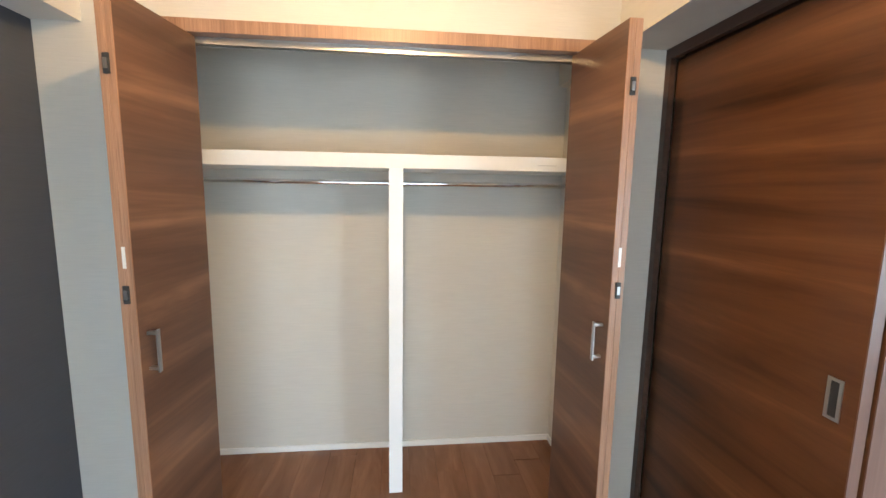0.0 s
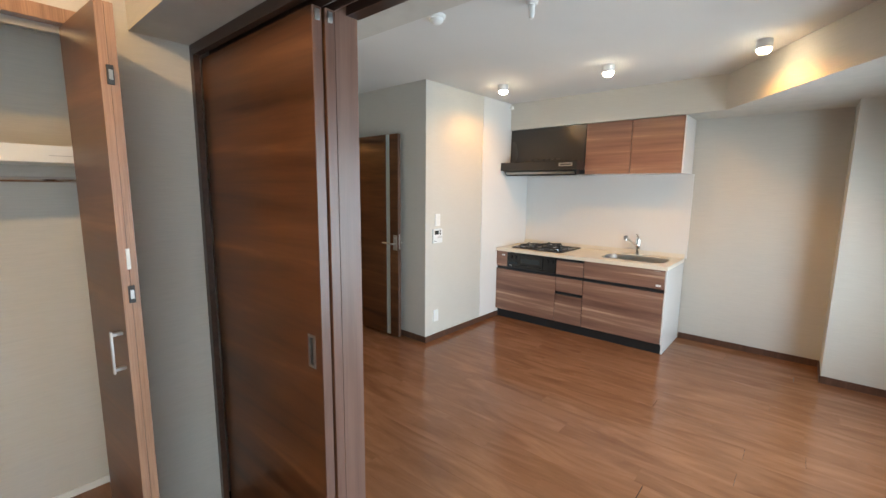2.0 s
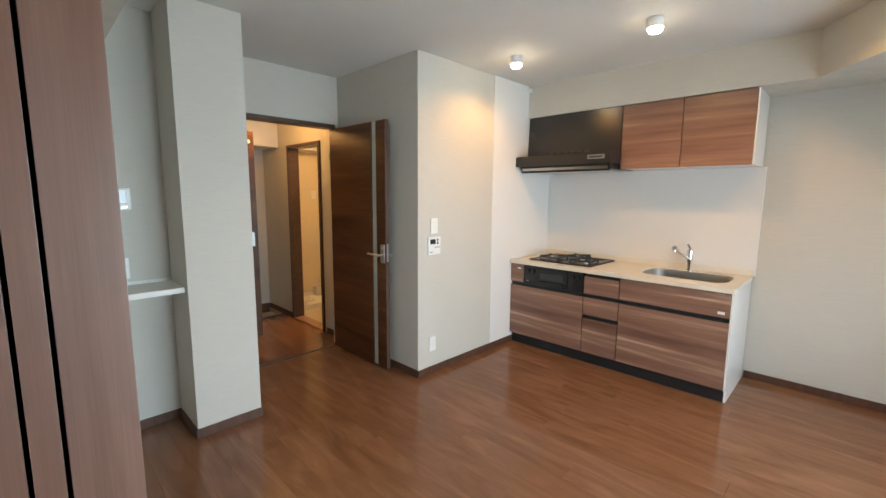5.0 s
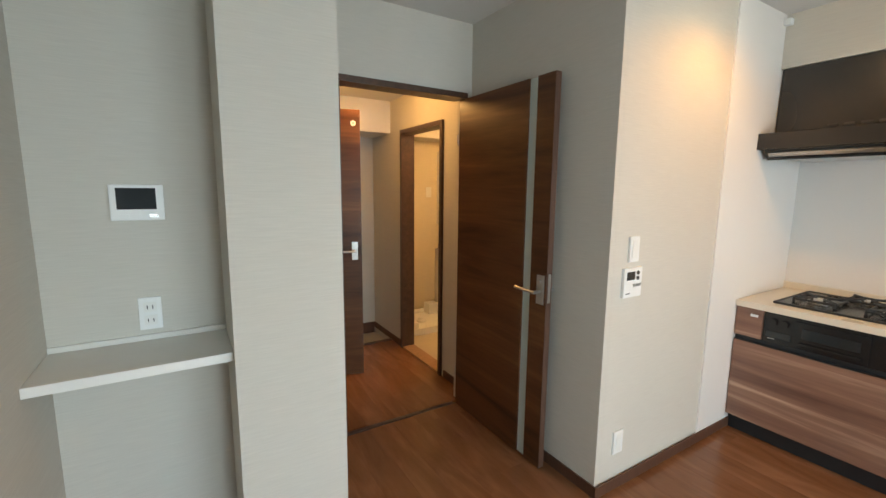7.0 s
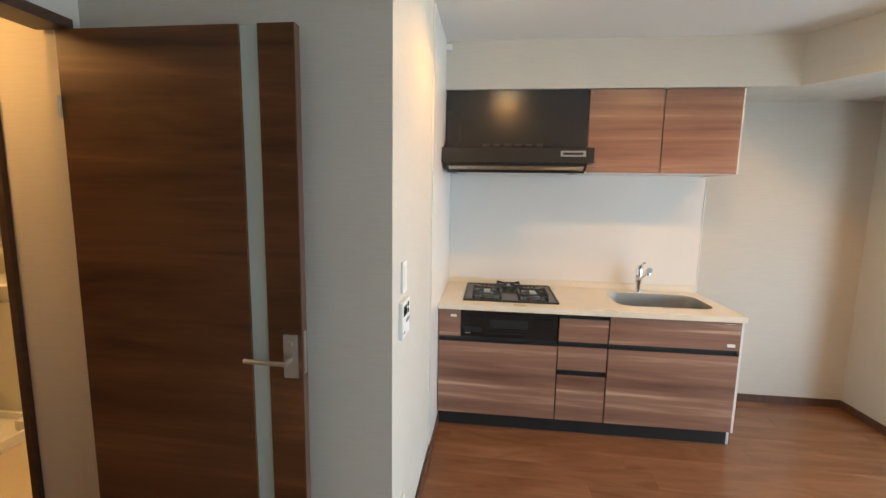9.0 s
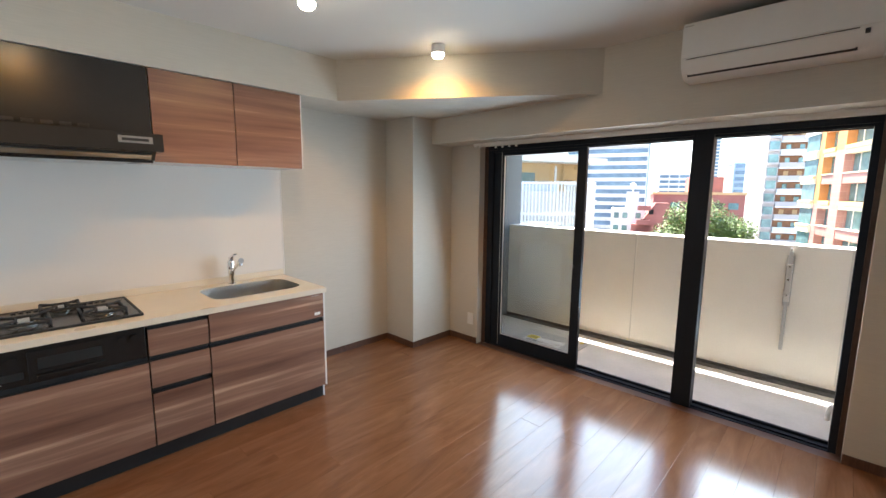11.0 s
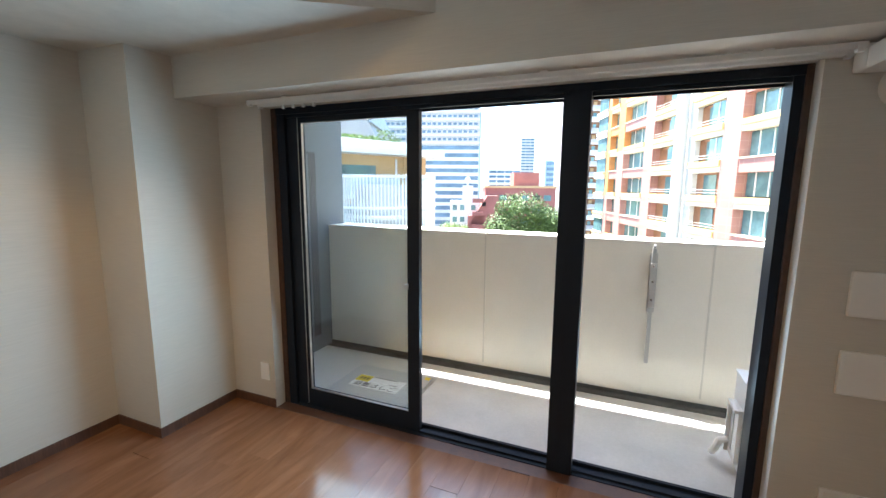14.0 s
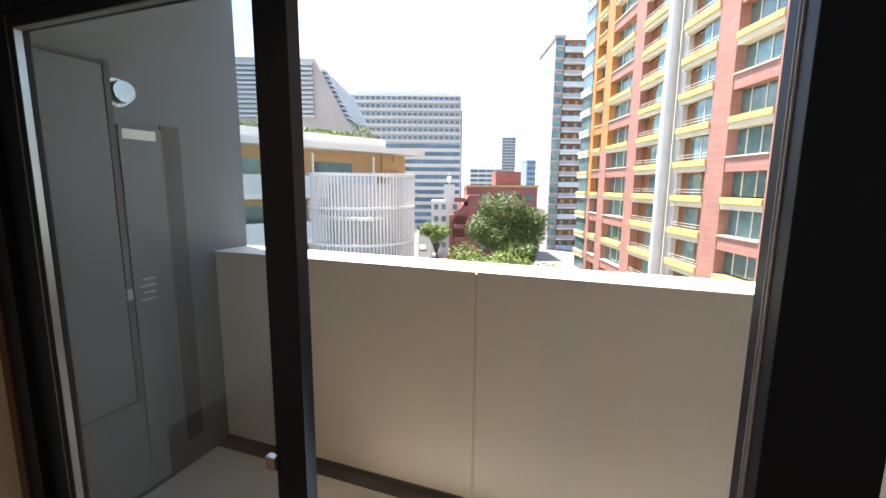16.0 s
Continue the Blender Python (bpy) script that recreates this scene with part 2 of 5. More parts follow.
def prism_bm(outline, z0, z1):
    """An upright prism over an outline in plan."""
    bm = bmesh.new()
    lo, hi = [bm.verts.new((x, y, z0)) for x, y in outline], [bm.verts.new((x, y, z1)) for x, y in outline]
    k = len(outline)
    bm.faces.new(lo[::-1])
    bm.faces.new(hi)
    for i in range(k):
        bm.faces.new((lo[i], lo[(i + 1) % k], hi[(i + 1) % k], hi[i]))
    bmesh.ops.recalc_face_normals(bm, faces=bm.faces[:])
    return bm


def extrude_bm(outline, axis, a, b):
    """A prism whose section lies across an axis: outline rows are the two other coordinates in order."""
    bm = prism_bm(outline, a, b)
    for v in bm.verts:
        u, w, t = v.co
        v.co = (t, u, w) if axis == "x" else (u, t, w) if axis == "y" else (u, w, t)
    bmesh.ops.recalc_face_normals(bm, faces=bm.faces[:])
    return bm


def tube_bm(points, r, seg=12):
    bm = bmesh.new()
    for p, q in zip(points, points[1:]):
        cyl_bm(p, q, r, seg=seg, bm=bm)
    for p in points[1:-1]:
        bmesh.ops.create_uvsphere(bm, u_segments=seg, v_segments=8, radius=r * 1.01, matrix=Matrix.Translation(p))
    return bm


def mesh_of(name, bm, material, smooth=False):
    me = bpy.data.meshes.new(name)
    bm.to_mesh(me)
    bm.free()
    me.materials.append(material)
    if smooth:
        for p in me.polygons:
            p.use_smooth = True
        me.set_sharp_from_angle(angle=radians(35))
    return me


def thing(name, at, label, category, group="", turn=0.0):
    """An Empty at a thing's base; parts hang under it."""
    ob = new(name)
    ob.empty_display_size = 0.05
    ob.matrix_world = pose(*at, 0, 0, turn)
    ORIGIN[ob.name] = Vector((0, 0, 0)) if turn else Vector(at)
    return tagged(ob, label, category, group)


def part(name, bm, material, parent, label="", smooth=False):
    """One mesh under a thing or part, drawn in world coordinates (in the thing's own where it is turned)."""
    o = ORIGIN[parent.name]
    bmesh.ops.translate(bm, vec=-o, verts=bm.verts[:])
    ob = new(name, mesh_of(name, bm, material, smooth))
    ob.parent = parent
    ORIGIN[ob.name] = o
    return tagged(ob, label)


def setting(name, bm, material, label, category="", smooth=False):
    return tagged(new(name, mesh_of(name, bm, material, smooth)), label, category or name.split("_")[0], kind="structure")


def solo(name, bm, material, label, category, group="", smooth=False):
    ob = new(name, mesh_of(name, bm, material, smooth))
    ORIGIN[ob.name] = Vector((0, 0, 0))
    return tagged(ob, label, category, group)


# ---- structure ----
CEIL = 2.54
X_PART, X_KIT, Y_WIN, Y_COL = 1.832, 5.83, -0.757, 2.785
floor = setting("floor", box_bm((-0.84, 5.95, -0.757, 5.30, -0.12, -0.012)), M_JOINT, "glossy reddish-brown wood plank floor", "floor")
setting("ceiling", box_bm((1.66, 5.95, -0.857, 4.0, CEIL, CEIL + 0.1)), M_CEIL, "plain white ceiling of the living room", "ceiling")
setting("ceiling_bedroom", box_bm((-0.84, 1.66, -0.857, 2.09, CEIL, CEIL + 0.1)), M_CEIL, "plain white bedroom ceiling", "ceiling")
setting("ceiling_hall", box_bm((2.7, 5.7, 4.0, 6.6, 2.31, 2.41)), M_CEIL, "low white ceiling over the hallway and washroom", "ceiling")
setting("wall_east", box_bm((X_KIT, 5.95, -0.757, 2.885, 0, CEIL)), M_WALL, "beige-grey woven wallpaper wall behind the kitchen", "wall")
setting("wall_column", box_bm((3.90, X_KIT, Y_COL, 2.885, 0, CEIL), (3.90, 3.96, 2.885, 4.0, 0, CEIL)), M_WALL, "beige-grey papered wall block with an outer corner", "wall")
setting("wall_white_panel", box_bm((4.82, X_KIT, Y_COL - 0.008, Y_COL, 0.05, 2.235), (4.82, 5.375, Y_COL - 0.008, Y_COL, 2.235, CEIL)), M_PANEL, "glossy white fireproof kitchen side panel", "wall")
setting("wall_hall_door", box_bm((2.76, 2.985, 3.90, 4.0, 0, CEIL), (2.985, 3.86, 3.90, 4.0, 2.115, CEIL), (3.86, 3.90, 3.90, 4.0, 0, CEIL)), M_WALL, "papered wall round the hallway door", "wall")
setting("wall_pillar", box_bm((2.38, 2.76, 3.092, 4.0, 0, CEIL)), M_WALL, "square papered pillar beside the niche", "wall")
setting("wall_niche", box_bm((1.76, 2.38, 3.455, 3.60, 0, CEIL)), M_WALL, "papered back wall of the desk niche", "wall")
setting("wall_partition", box_bm((1.786, X_PART, 1.24, 3.455, 0, 2.11), (1.66, X_PART, -0.757, -0.345, 0, 2.11)), M_WALL, "papered partition between living room and bedroom", "wall")
setting("beam_partition", box_bm((1.43, 2.04, -0.47, 3.455, 2.11, CEIL), (1.43, X_PART, -0.757, -0.47, 2.11, CEIL)), M_WALL, "boxed papered ceiling beam over the sliding doors", "beam")
setting("wall_window", box_bm((1.66, 2.315, -0.96, Y_WIN, 0, CEIL), (2.315, 5.055, -0.96, Y_WIN, 1.985, CEIL), (5.055, 5.95, -0.96, Y_WIN, 0, CEIL)), M_WALL, "papered wall round the balcony window", "wall")
setting("wall_corner_pillar", box_bm((5.425, X_KIT, Y_WIN, -0.217, 0, 2.237)), M_WALL, "square papered pillar in the window corner", "wall")
setting("beam_window", box_bm((X_PART, X_KIT, Y_WIN, -0.47, 2.005, CEIL)), M_WALL, "boxed papered beam over the balcony window", "beam")
setting("soffit", prism_bm([(X_KIT, 2.785), (5.375, 2.785), (5.375, 0.62), (3.75, -0.47), (X_KIT, -0.47)], 2.237, CEIL), M_WALL, "papered soffit with a slanting edge over the kitchen", "soffit")
setting("wall_accent", box_bm((-0.84, -0.74, -0.857, 2.09, 0, CEIL)), M_ACCENT, "charcoal wallpaper accent wall of the bedroom", "wall")
setting("beam_bedroom", box_bm((-0.74, -0.575, -0.757, 1.99, 2.10, CEIL)), M_CEIL, "boxed white beam over the accent wall", "beam")
setting("wall_closet_front", box_bm((-0.74, -0.30, 1.99, 2.09, 0, CEIL), (1.33, 1.66, 1.99, 2.09, 0, CEIL), (-0.30, 1.33, 1.99, 2.09, 2.125, CEIL)), M_WALL, "papered wall round the closet opening", "wall")
for nm, bx in (("wall_closet_back", (-0.70, 1.50, 2.64, 2.74, 0, 2.4)), ("wall_closet_west", (-0.70, -0.60, 2.09, 2.64, 0, 2.4)), ("wall_closet_east", (1.475, 1.50, 2.09, 2.64, 0, 2.4))):
    setting(nm, box_bm(bx), M_WALL, "papered inside wall of the closet", "wall")
setting("ceiling_closet", box_bm((-0.70, 1.50, 2.09, 2.74, 2.4, 2.45)), M_WALL, "papered closet ceiling", "ceiling")
setting("wall_bedroom_window", box_bm((-0.74, -0.45, -0.857, Y_WIN, 0, CEIL), (1.15, 1.66, -0.857, Y_WIN, 0, CEIL), (-0.45, 1.15, -0.857, Y_WIN, 2.0, CEIL)), M_WALL, "papered bedroom wall with the window opening", "wall")
setting("wall_pocket_back", box_bm((1.50, 1.755, 2.09, 3.60, 0, CEIL)), M_WALL, "plain wall behind the sliding door pocket", "wall")
# hallway and washroom
setting("wall_hall_right", box_bm((3.96, 4.06, 4.0, 4.335, 0, 2.31), (3.96, 4.06, 5.065, 6.1, -0.2, 2.31), (3.96, 4.06, 4.335, 5.065, 2.02, 2.31)), M_WALL, "papered hallway wall with the washroom doorway", "wall")
setting("wall_hall_left", box_bm((2.70, 2.80, 4.0, 5.75, -0.2, 2.31)), M_WALL, "papered hallway wall", "wall")
setting("wall_hall_end", box_bm((2.70, 4.06, 5.75, 5.85, -0.1, 2.31)), M_WALL, "papered wall at the end of the hallway", "wall")
setting("beam_hall", box_bm((2.80, 3.96, 5.31, 5.75, 2.02, 2.31)), M_CEIL, "boxed white beam across the hallway", "beam")
setting("wall_washroom", box_bm((4.06, 5.70, 6.0, 6.1, 0, 2.31), (5.60, 5.70, 2.885, 6.0, 0, 2.31), (3.96, 5.60, 2.885, 2.985, 0, 2.31)), M_CREAM, "cream papered washroom walls", "wall")
setting("floor_entrance", box_bm((2.80, 3.96, 5.30, 5.75, -0.2, -0.06)), M_TILE, "pale tiled entrance floor, one step down", "floor")
# balcony
setting("balcony_floor", box_bm((-1.5, 5.54, -2.005, -0.96, -0.25, -0.05)), M_BFLOOR, "grey sheet-covered balcony floor", "balcony")
setting("balcony_ceiling", box_bm((-1.5, 5.54, -2.125, -0.96, 2.55, 2.75)), M_CONC, "painted concrete underside of the balcony above", "balcony")
setting("balcony_parapet", box_bm((-1.5, 5.54, -2.24, -2.005, -0.25, 1.12)), M_CONC, "cream painted concrete balcony parapet", "balcony", )
setting("wall_balcony_end", box_bm((5.54, 5.95, -2.24, -0.96, -0.25, 2.75)), M_GREYWALL, "grey painted wall at the end of the balcony", "wall")
setting("window_sill_floor", box_bm((2.315, 5.055, -0.845, Y_WIN, -0.05, -0.0005)), M_BASE, "brown wooden sill at the balcony window", "sill")
setting("window_sill_bedroom", box_bm((-0.45, 1.15, -0.857, Y_WIN, -0.05, -0.0005)), M_BASE, "brown wooden sill at the bedroom window", "sill")
setting("wall_outside", box_bm((-1.6, -0.45, -0.96, -0.86, -0.25, 2.75), (-1.6, -1.5, -2.15, -0.96, -0.25, 2.75)), M_CONC, "painted outer wall of the balcony", "wall")
setting("floor_washroom", box_bm((4.06, 5.60, 2.985, 6.0, -0.05, 0.004)), M_WASHFLOOR, "cream vinyl washroom floor", "floor")


# ---- trim ----
def trim(name, boxes, material, label, category="trim"):
    return setting(name, box_bm(*boxes, bevel=0.0015), material, label, category)


T, HB = 0.009, 0.06
trim("baseboard", [(3.90, 5.19, Y_COL - 0.008 - T, Y_COL - 0.008, 0, HB)], M_BASE, "narrow brown wooden baseboard", "baseboard")
for b in ((3.90 - T, 3.90, Y_COL - 0.017, 3.865, 0, HB), (X_KIT - T, X_KIT, -0.217, 0.905, 0, HB), (5.425, X_KIT - T, -0.217, -0.217 + T, 0, HB),
          (5.425 - T, 5.425, Y_WIN + T, -0.217 + T, 0, HB), (5.055, 5.425, Y_WIN, Y_WIN + T, 0, HB), (X_PART + T, 2.315, Y_WIN, Y_WIN + T, 0, HB),
          (X_PART, X_PART + T, Y_WIN, -0.347, 0, HB), (2.38, 2.76, 3.092 - T, 3.092, 0, HB), (2.38 - T, 2.38, 3.092 - T, 3.455 - T, 0, HB),
          (X_PART, 2.38, 3.455 - T, 3.455, 0, HB), (X_PART, X_PART + T, 1.242, 3.455 - T, 0, HB), (2.76, 2.76 + T, 3.092 - T, 3.90, 0, HB),
          (1.33, 1.63, 1.99 - T, 1.99, 0, HB), (-0.74 + T, -0.30, 1.99 - T, 1.99, 0, HB), (-0.74, -0.74 + T, -0.757, 1.99, 0, HB),
          (1.15, 1.65, Y_WIN, Y_WIN + T, 0, HB), (3.96 - T, 3.96, 4.0, 4.30, 0, HB), (3.96 - T, 3.96, 5.10, 5.75, 0, HB), (2.80, 3.96 - T, 5.75 - T, 5.75, -0.06, HB)):
    trim("baseboard", [b], M_BASE, "narrow brown wooden baseboard", "baseboard")
trim("baseboard_closet", [(-0.60, 0.50, 2.631, 2.64, 0, 0.035), (0.565, 1.475, 2.631, 2.64, 0, 0.035), (-0.60, -0.591, 2.09, 2.631, 0, 0.035), (1.466, 1.475, 2.09, 2.631, 0, 0.035)], M_MELAMINE, "thin white closet baseboard", "baseboard")
trim("trim_closet_header", [(-0.30, 1.33, 1.965, 2.085, 2.078, 2.125)], M_EDGE, "light brown wooden closet header", "trim")
trim("trim_closet_jamb", [(-0.30, -0.285, 1.985, 2.085, 0, 2.078), (1.315, 1.33, 1.985, 2.085, 0, 2.078)], M_EDGE, "light brown wooden closet jambs")
track = thing("folding_door_track", (0.515, 2.03, 2.05), "thin aluminium folding door track under the closet header", "door track")
part("rail", extrude_bm([(2.012, 2.052), (2.012, 2.0775), (2.048, 2.0775), (2.048, 2.052), (2.042, 2.052), (2.042, 2.072), (2.018, 2.072), (2.018, 2.052)], "x", -0.283, 1.313), M_ALU, track)
for x in (-0.268, 1.278):
    part("pivot", cyl_bm((x + 0.01, 2.03, 2.046), (x + 0.01, 2.03, 2.071), 0.008, seg=12), M_STEEL, track, "small steel pivot pin", smooth=True)
# sliding door surround
trim("door_frame_sliding", [(1.655, 1.845, -0.345, -0.315, 0, 2.11), (1.635, 1.66, 1.955, 1.989, 0, 2.11), (1.635, 1.66, -0.315, 1.955, 2.068, 2.11), (1.698, 1.703, -0.315, 1.955, 2.06, 2.11), (1.737, 1.741, -0.315, 1.955, 2.06, 2.11), (1.784, X_PART, -0.315, 1.134, 2.06, 2.11), (1.66, 1.784, -0.315, 1.134, 2.09, 2.11)], M_TRIM, "dark walnut sliding door frame", "door frame")
trim("trim_sliding_post", [(1.742, X_PART - 0.006, 1.134, 1.24, 0, 2.11)], M_POST, "brown wooden end post of the sliding door pocket")
trim("trim_sliding_reveal", [(1.778, 1.784, 1.24, 1.955, 0, 2.055)], M_TRIM, "dark walnut pocket lining")
# hallway door surround and thresholds
trim("door_frame_hall", [(2.985, 3.02, 3.885, 4.015, 0, 2.115), (3.848, 3.862, 3.885, 3.935, 0, 2.115), (3.02, 3.848, 3.885, 4.015, 2.08, 2.115)], M_TRIM, "dark walnut hallway door frame", "door frame")
trim("trim_threshold", [(3.02, 3.80, 3.905, 3.935, 0, 0.004)], M_TRIM, "dark threshold strip at the hallway door", "threshold")
trim("door_frame_washroom", [(3.94, 4.07, 4.335, 4.37, 0, 2.02), (3.94, 4.07, 5.03, 5.065, 0, 2.02), (3.94, 4.07, 4.37, 5.03, 1.985, 2.02)], M_TRIM, "dark walnut washroom door frame", "door frame")
trim("trim_washroom_sill", [(3.95, 4.07, 4.37, 5.03, 0.0, 0.012)], M_EDGE, "light brown washroom door sill", "threshold")
trim("trim_entrance_edge", [(2.80, 3.95, 5.27, 5.30, -0.06, 0.012)], M_TRIM, "dark wooden entrance step edge", "threshold")


# ---- bedroom ----
def folding_door(x_front, x_back, side):
    """Two leaves folded together and standing out from the closet wall; side: the way the stack goes from its visible face."""
    turn = math.degrees(math.asin((x_front - x_back) / 0.385))
    d = thing("folding_door", (x_front, 1.600, 0.0), "open walnut bifold closet door folded against the opening", "closet door", "closet folding doors", turn)
    span = lambda p, q: (min(side * p, side * q), max(side * p, side * q))
    for i in (0, 1):
        lo, hi = span(0.0235 * i, 0.0235 * i + 0.022)
        leaf = part("leaf", box_bm((lo, hi, 0.004, 0.385, 0.015, 2.066), bevel=0.001), M_FOLD, d)
        part("edge_band", box_bm((lo - 0.0002, hi + 0.0002, 0.0, 0.004, 0.015, 2.066), bevel=0.0008), M_EDGE, leaf, "light brown edge band")
    lo, hi = span(0.014, 0.032)
    for z in (1.862, 1.20):
        c = part("catch", box_bm((lo, hi, -0.006, 0.0, z - 0.028, z + 0.028), bevel=0.002), M_INKSHADE, d, "dark magnet catch")
        part("magnet", box_bm((lo + 0.004, hi - 0.004, -0.009, -0.006, z - 0.014, z + 0.014), bevel=0.001), M_ALU, c, "bright magnet face")
    part("sticker", box_bm((lo + 0.004, hi - 0.004, -0.0015, 0.0, 1.28, 1.345)), M_MELAMINE, d, "narrow pale label strip")
    lo, hi = span(-0.034, -0.028)
    h = part("handle", box_bm((lo, hi, 0.034, 0.048, 0.94, 1.08), bevel=0.002), M_ALU, d, "satin metal bar handle")
    lo, hi = span(-0.030, 0.0)
    for z in (0.948, 1.064):
        part("handle_foot", box_bm((lo, hi, 0.034, 0.048, z, z + 0.01), bevel=0.001), M_ALU, h)


folding_door(1.259, 1.234, 1)
folding_door(-0.241, -0.192, -1)
shelf = thing("closet_shelf", (0.515, 2.46, 1.625), "white melamine shelf spanning the closet", "shelf")
part("board", box_bm((-0.60, 1.475, 2.243, 2.639, 1.625, 1.690), bevel=0.002), M_MELAMINE, shelf)
part("label_strip", box_bm((1.20, 1.29, 2.2415, 2.243, 1.650, 1.653)), M_ALU, shelf, "faint printed strip")
divider = thing("closet_divider", (0.53, 2.46, 0.0), "white upright divider panel under the closet shelf", "divider panel")
part("panel", box_bm((0.500, 0.565, 2.246, 2.630, 0.0, 1.625)), M_MELAMINE, divider)
part("front_edge", box_bm((0.4995, 0.5655, 2.243, 2.246, 0.0, 1.625), bevel=0.001), M_WHITE, divider, "white front edge band")
for a, b in ((-0.60, 0.50), (0.565, 1.475)):
    rod = thing("hanging_rail", ((a + b) / 2, 2.40, 1.56), "slim chrome clothes rail under the closet shelf", "clothes rail", "closet rails")
    part("rod", cyl_bm((a + 0.006, 2.40, 1.56), (b - 0.006, 2.40, 1.56), 0.0125), M_CHROME, rod, smooth=True)
    for x0, x1 in ((a, a + 0.008), (b - 0.008, b)):
        part("bracket", cyl_bm((x0, 2.40, 1.56), (x1, 2.40, 1.56), 0.025), M_CHROME, rod, smooth=True)


def sliding_door(x0, y0, pull):
    d = thing("sliding_door", (x0 + 0.016, y0 + 0.42, 0.0), "walnut sliding door pushed open into its pocket", "sliding door", "bedroom sliding doors")
    leaf = part("leaf", box_bm((x0, x0 + 0.032, y0 + 0.004, 1.953, 0.012, 2.058), bevel=0.0015), M_DOOR, d)
    part("edge_band", box_bm((x0, x0 + 0.032, y0, y0 + 0.004, 0.012, 2.058), bevel=0.001), M_POST, leaf, "brown edge band")
    part("roller_cap", box_bm((x0 + 0.008, x0 + 0.024, y0 - 0.004, y0, 2.02, 2.05), bevel=0.001), M_ALU, leaf, "small metal end cap")
    if pull:
        p = part("recessed_pull", box_bm((x0 - 0.003, x0 + 0.001, 1.176, 1.216, 0.95, 0.958), (x0 - 0.003, x0 + 0.001, 1.176, 1.216, 1.054, 1.062), (x0 - 0.003, x0 + 0.001, 1.176, 1.185, 0.958, 1.054), (x0 - 0.003, x0 + 0.001, 1.207, 1.216, 0.958, 1.054)), M_ALU, d, "satin metal recessed pull")
        # the pull's inner shade is a flat near-black sheet
        part("hollow_shade", box_bm((x0 - 0.0012, x0 + 0.0012, 1.185, 1.207, 0.958, 1.054)), M_INKSHADE, p, "flat dark sheet painting the shade inside the pull")


sliding_door(1.666, 1.136, True)
sliding_door(1.704, 1.128, False)
bw = tagged(thing("window_bedroom", (0.35, -0.83, 0.0), "black framed bedroom balcony window", "window"), kind="structure")
part("window_frame", box_bm((-0.45, 1.15, -0.855, -0.80, 1.95, 2.0), (-0.45, 1.15, -0.855, -0.80, 0.0, 0.05), (-0.45, -0.40, -0.855, -0.80, 0.05, 1.95), (1.10, 1.15, -0.855, -0.80, 0.05, 1.95), (0.32, 0.38, -0.855, -0.80, 0.05, 1.95)), M_FRAME, bw)
for a, b in ((-0.40, 0.32), (0.38, 1.10)):
    g = part("pane", box_bm((a, b, -0.832, -0.826, 0.05, 1.95)), M_GLASS, bw)
    g.visible_shadow = False
cr = thing("curtain_rail", (0.35, -0.70, 2.03), "white curtain rail over the bedroom window", "curtain rail", "curtain rails")
part("rail", box_bm((-0.55, 1.40, -0.72, -0.70, 2.02, 2.045), bevel=0.002), M_WHITE, cr)
for x in (-0.5, 0.4, 1.35):
    part("bracket", box_bm((x, x + 0.02, -0.757, -0.70, 2.045, 2.06), bevel=0.002), M_WHITE, cr)
# ---- kitchen ----
KB = 5.145


def front(parent, y0, y1, z0, z1, name="drawer_front"):
    return part(name, box_bm((KB, KB + 0.019, y0, y1, z0, z1), bevel=0.0012), M_KIT, parent)


def channel(parent, y0, y1, z0, z1):
    return part("finger_channel", box_bm((KB + 0.022, KB + 0.03, y0, y1, z0, z1), (KB + 0.004, KB + 0.03, y0, y1, z0, z0 + 0.004)), M_KICK, parent, "black recessed finger channel")


stove_unit = thing("stove_cabinet", (5.48, 2.39, 0.0), "walnut base cabinet unit under the gas hob", "kitchen cabinet", "kitchen base cabinets")
part("body", box_bm((KB + 0.03, 5.815, 2.627, 2.774, 0.10, 0.813), (KB + 0.03, 5.815, 2.006, 2.627, 0.10, 0.625)), M_KICK, stove_unit, "dark carcass")
front(stove_unit, 2.008, 2.772, 0.105, 0.598)
fd = front(stove_unit, 2.630, 2.772, 0.634, 0.813, "filler_front")
part("badge", box_bm((KB - 0.0015, KB, 2.655, 2.695, 0.762, 0.778), bevel=0.0005), M_WHITE, fd, "small pale badge")
channel(stove_unit, 2.008, 2.772, 0.600, 0.632)
drawer_unit = thing("drawer_cabinet", (5.48, 1.85, 0.0), "narrow walnut three-drawer kitchen cabinet unit", "kitchen cabinet", "kitchen base cabinets")
part("body", box_bm((KB + 0.03, 5.815, 1.697, 2.003, 0.10, 0.813)), M_KICK, drawer_unit, "dark carcass")
for z0, z1 in ((0.105, 0.410), (0.446, 0.600), (0.634, 0.784)):
    front(drawer_unit, 1.700, 2.001, z0, z1)
for z0, z1 in ((0.412, 0.444), (0.602, 0.632), (0.786, 0.813)):
    channel(drawer_unit, 1.700, 2.001, z0, z1)
sink_unit = thing("sink_cabinet", (5.48, 1.31, 0.0), "wide walnut two-drawer cabinet unit under the sink", "kitchen cabinet", "kitchen base cabinets")
part("body", box_bm((KB + 0.03, 5.20, 0.926, 1.694, 0.10, 0.813), (5.20, 5.815, 0.926, 1.694, 0.10, 0.60)), M_KICK, sink_unit, "dark carcass")
front(sink_unit, 0.928, 1.692, 0.105, 0.598)
uf = front(sink_unit, 0.928, 1.692, 0.634, 0.813)
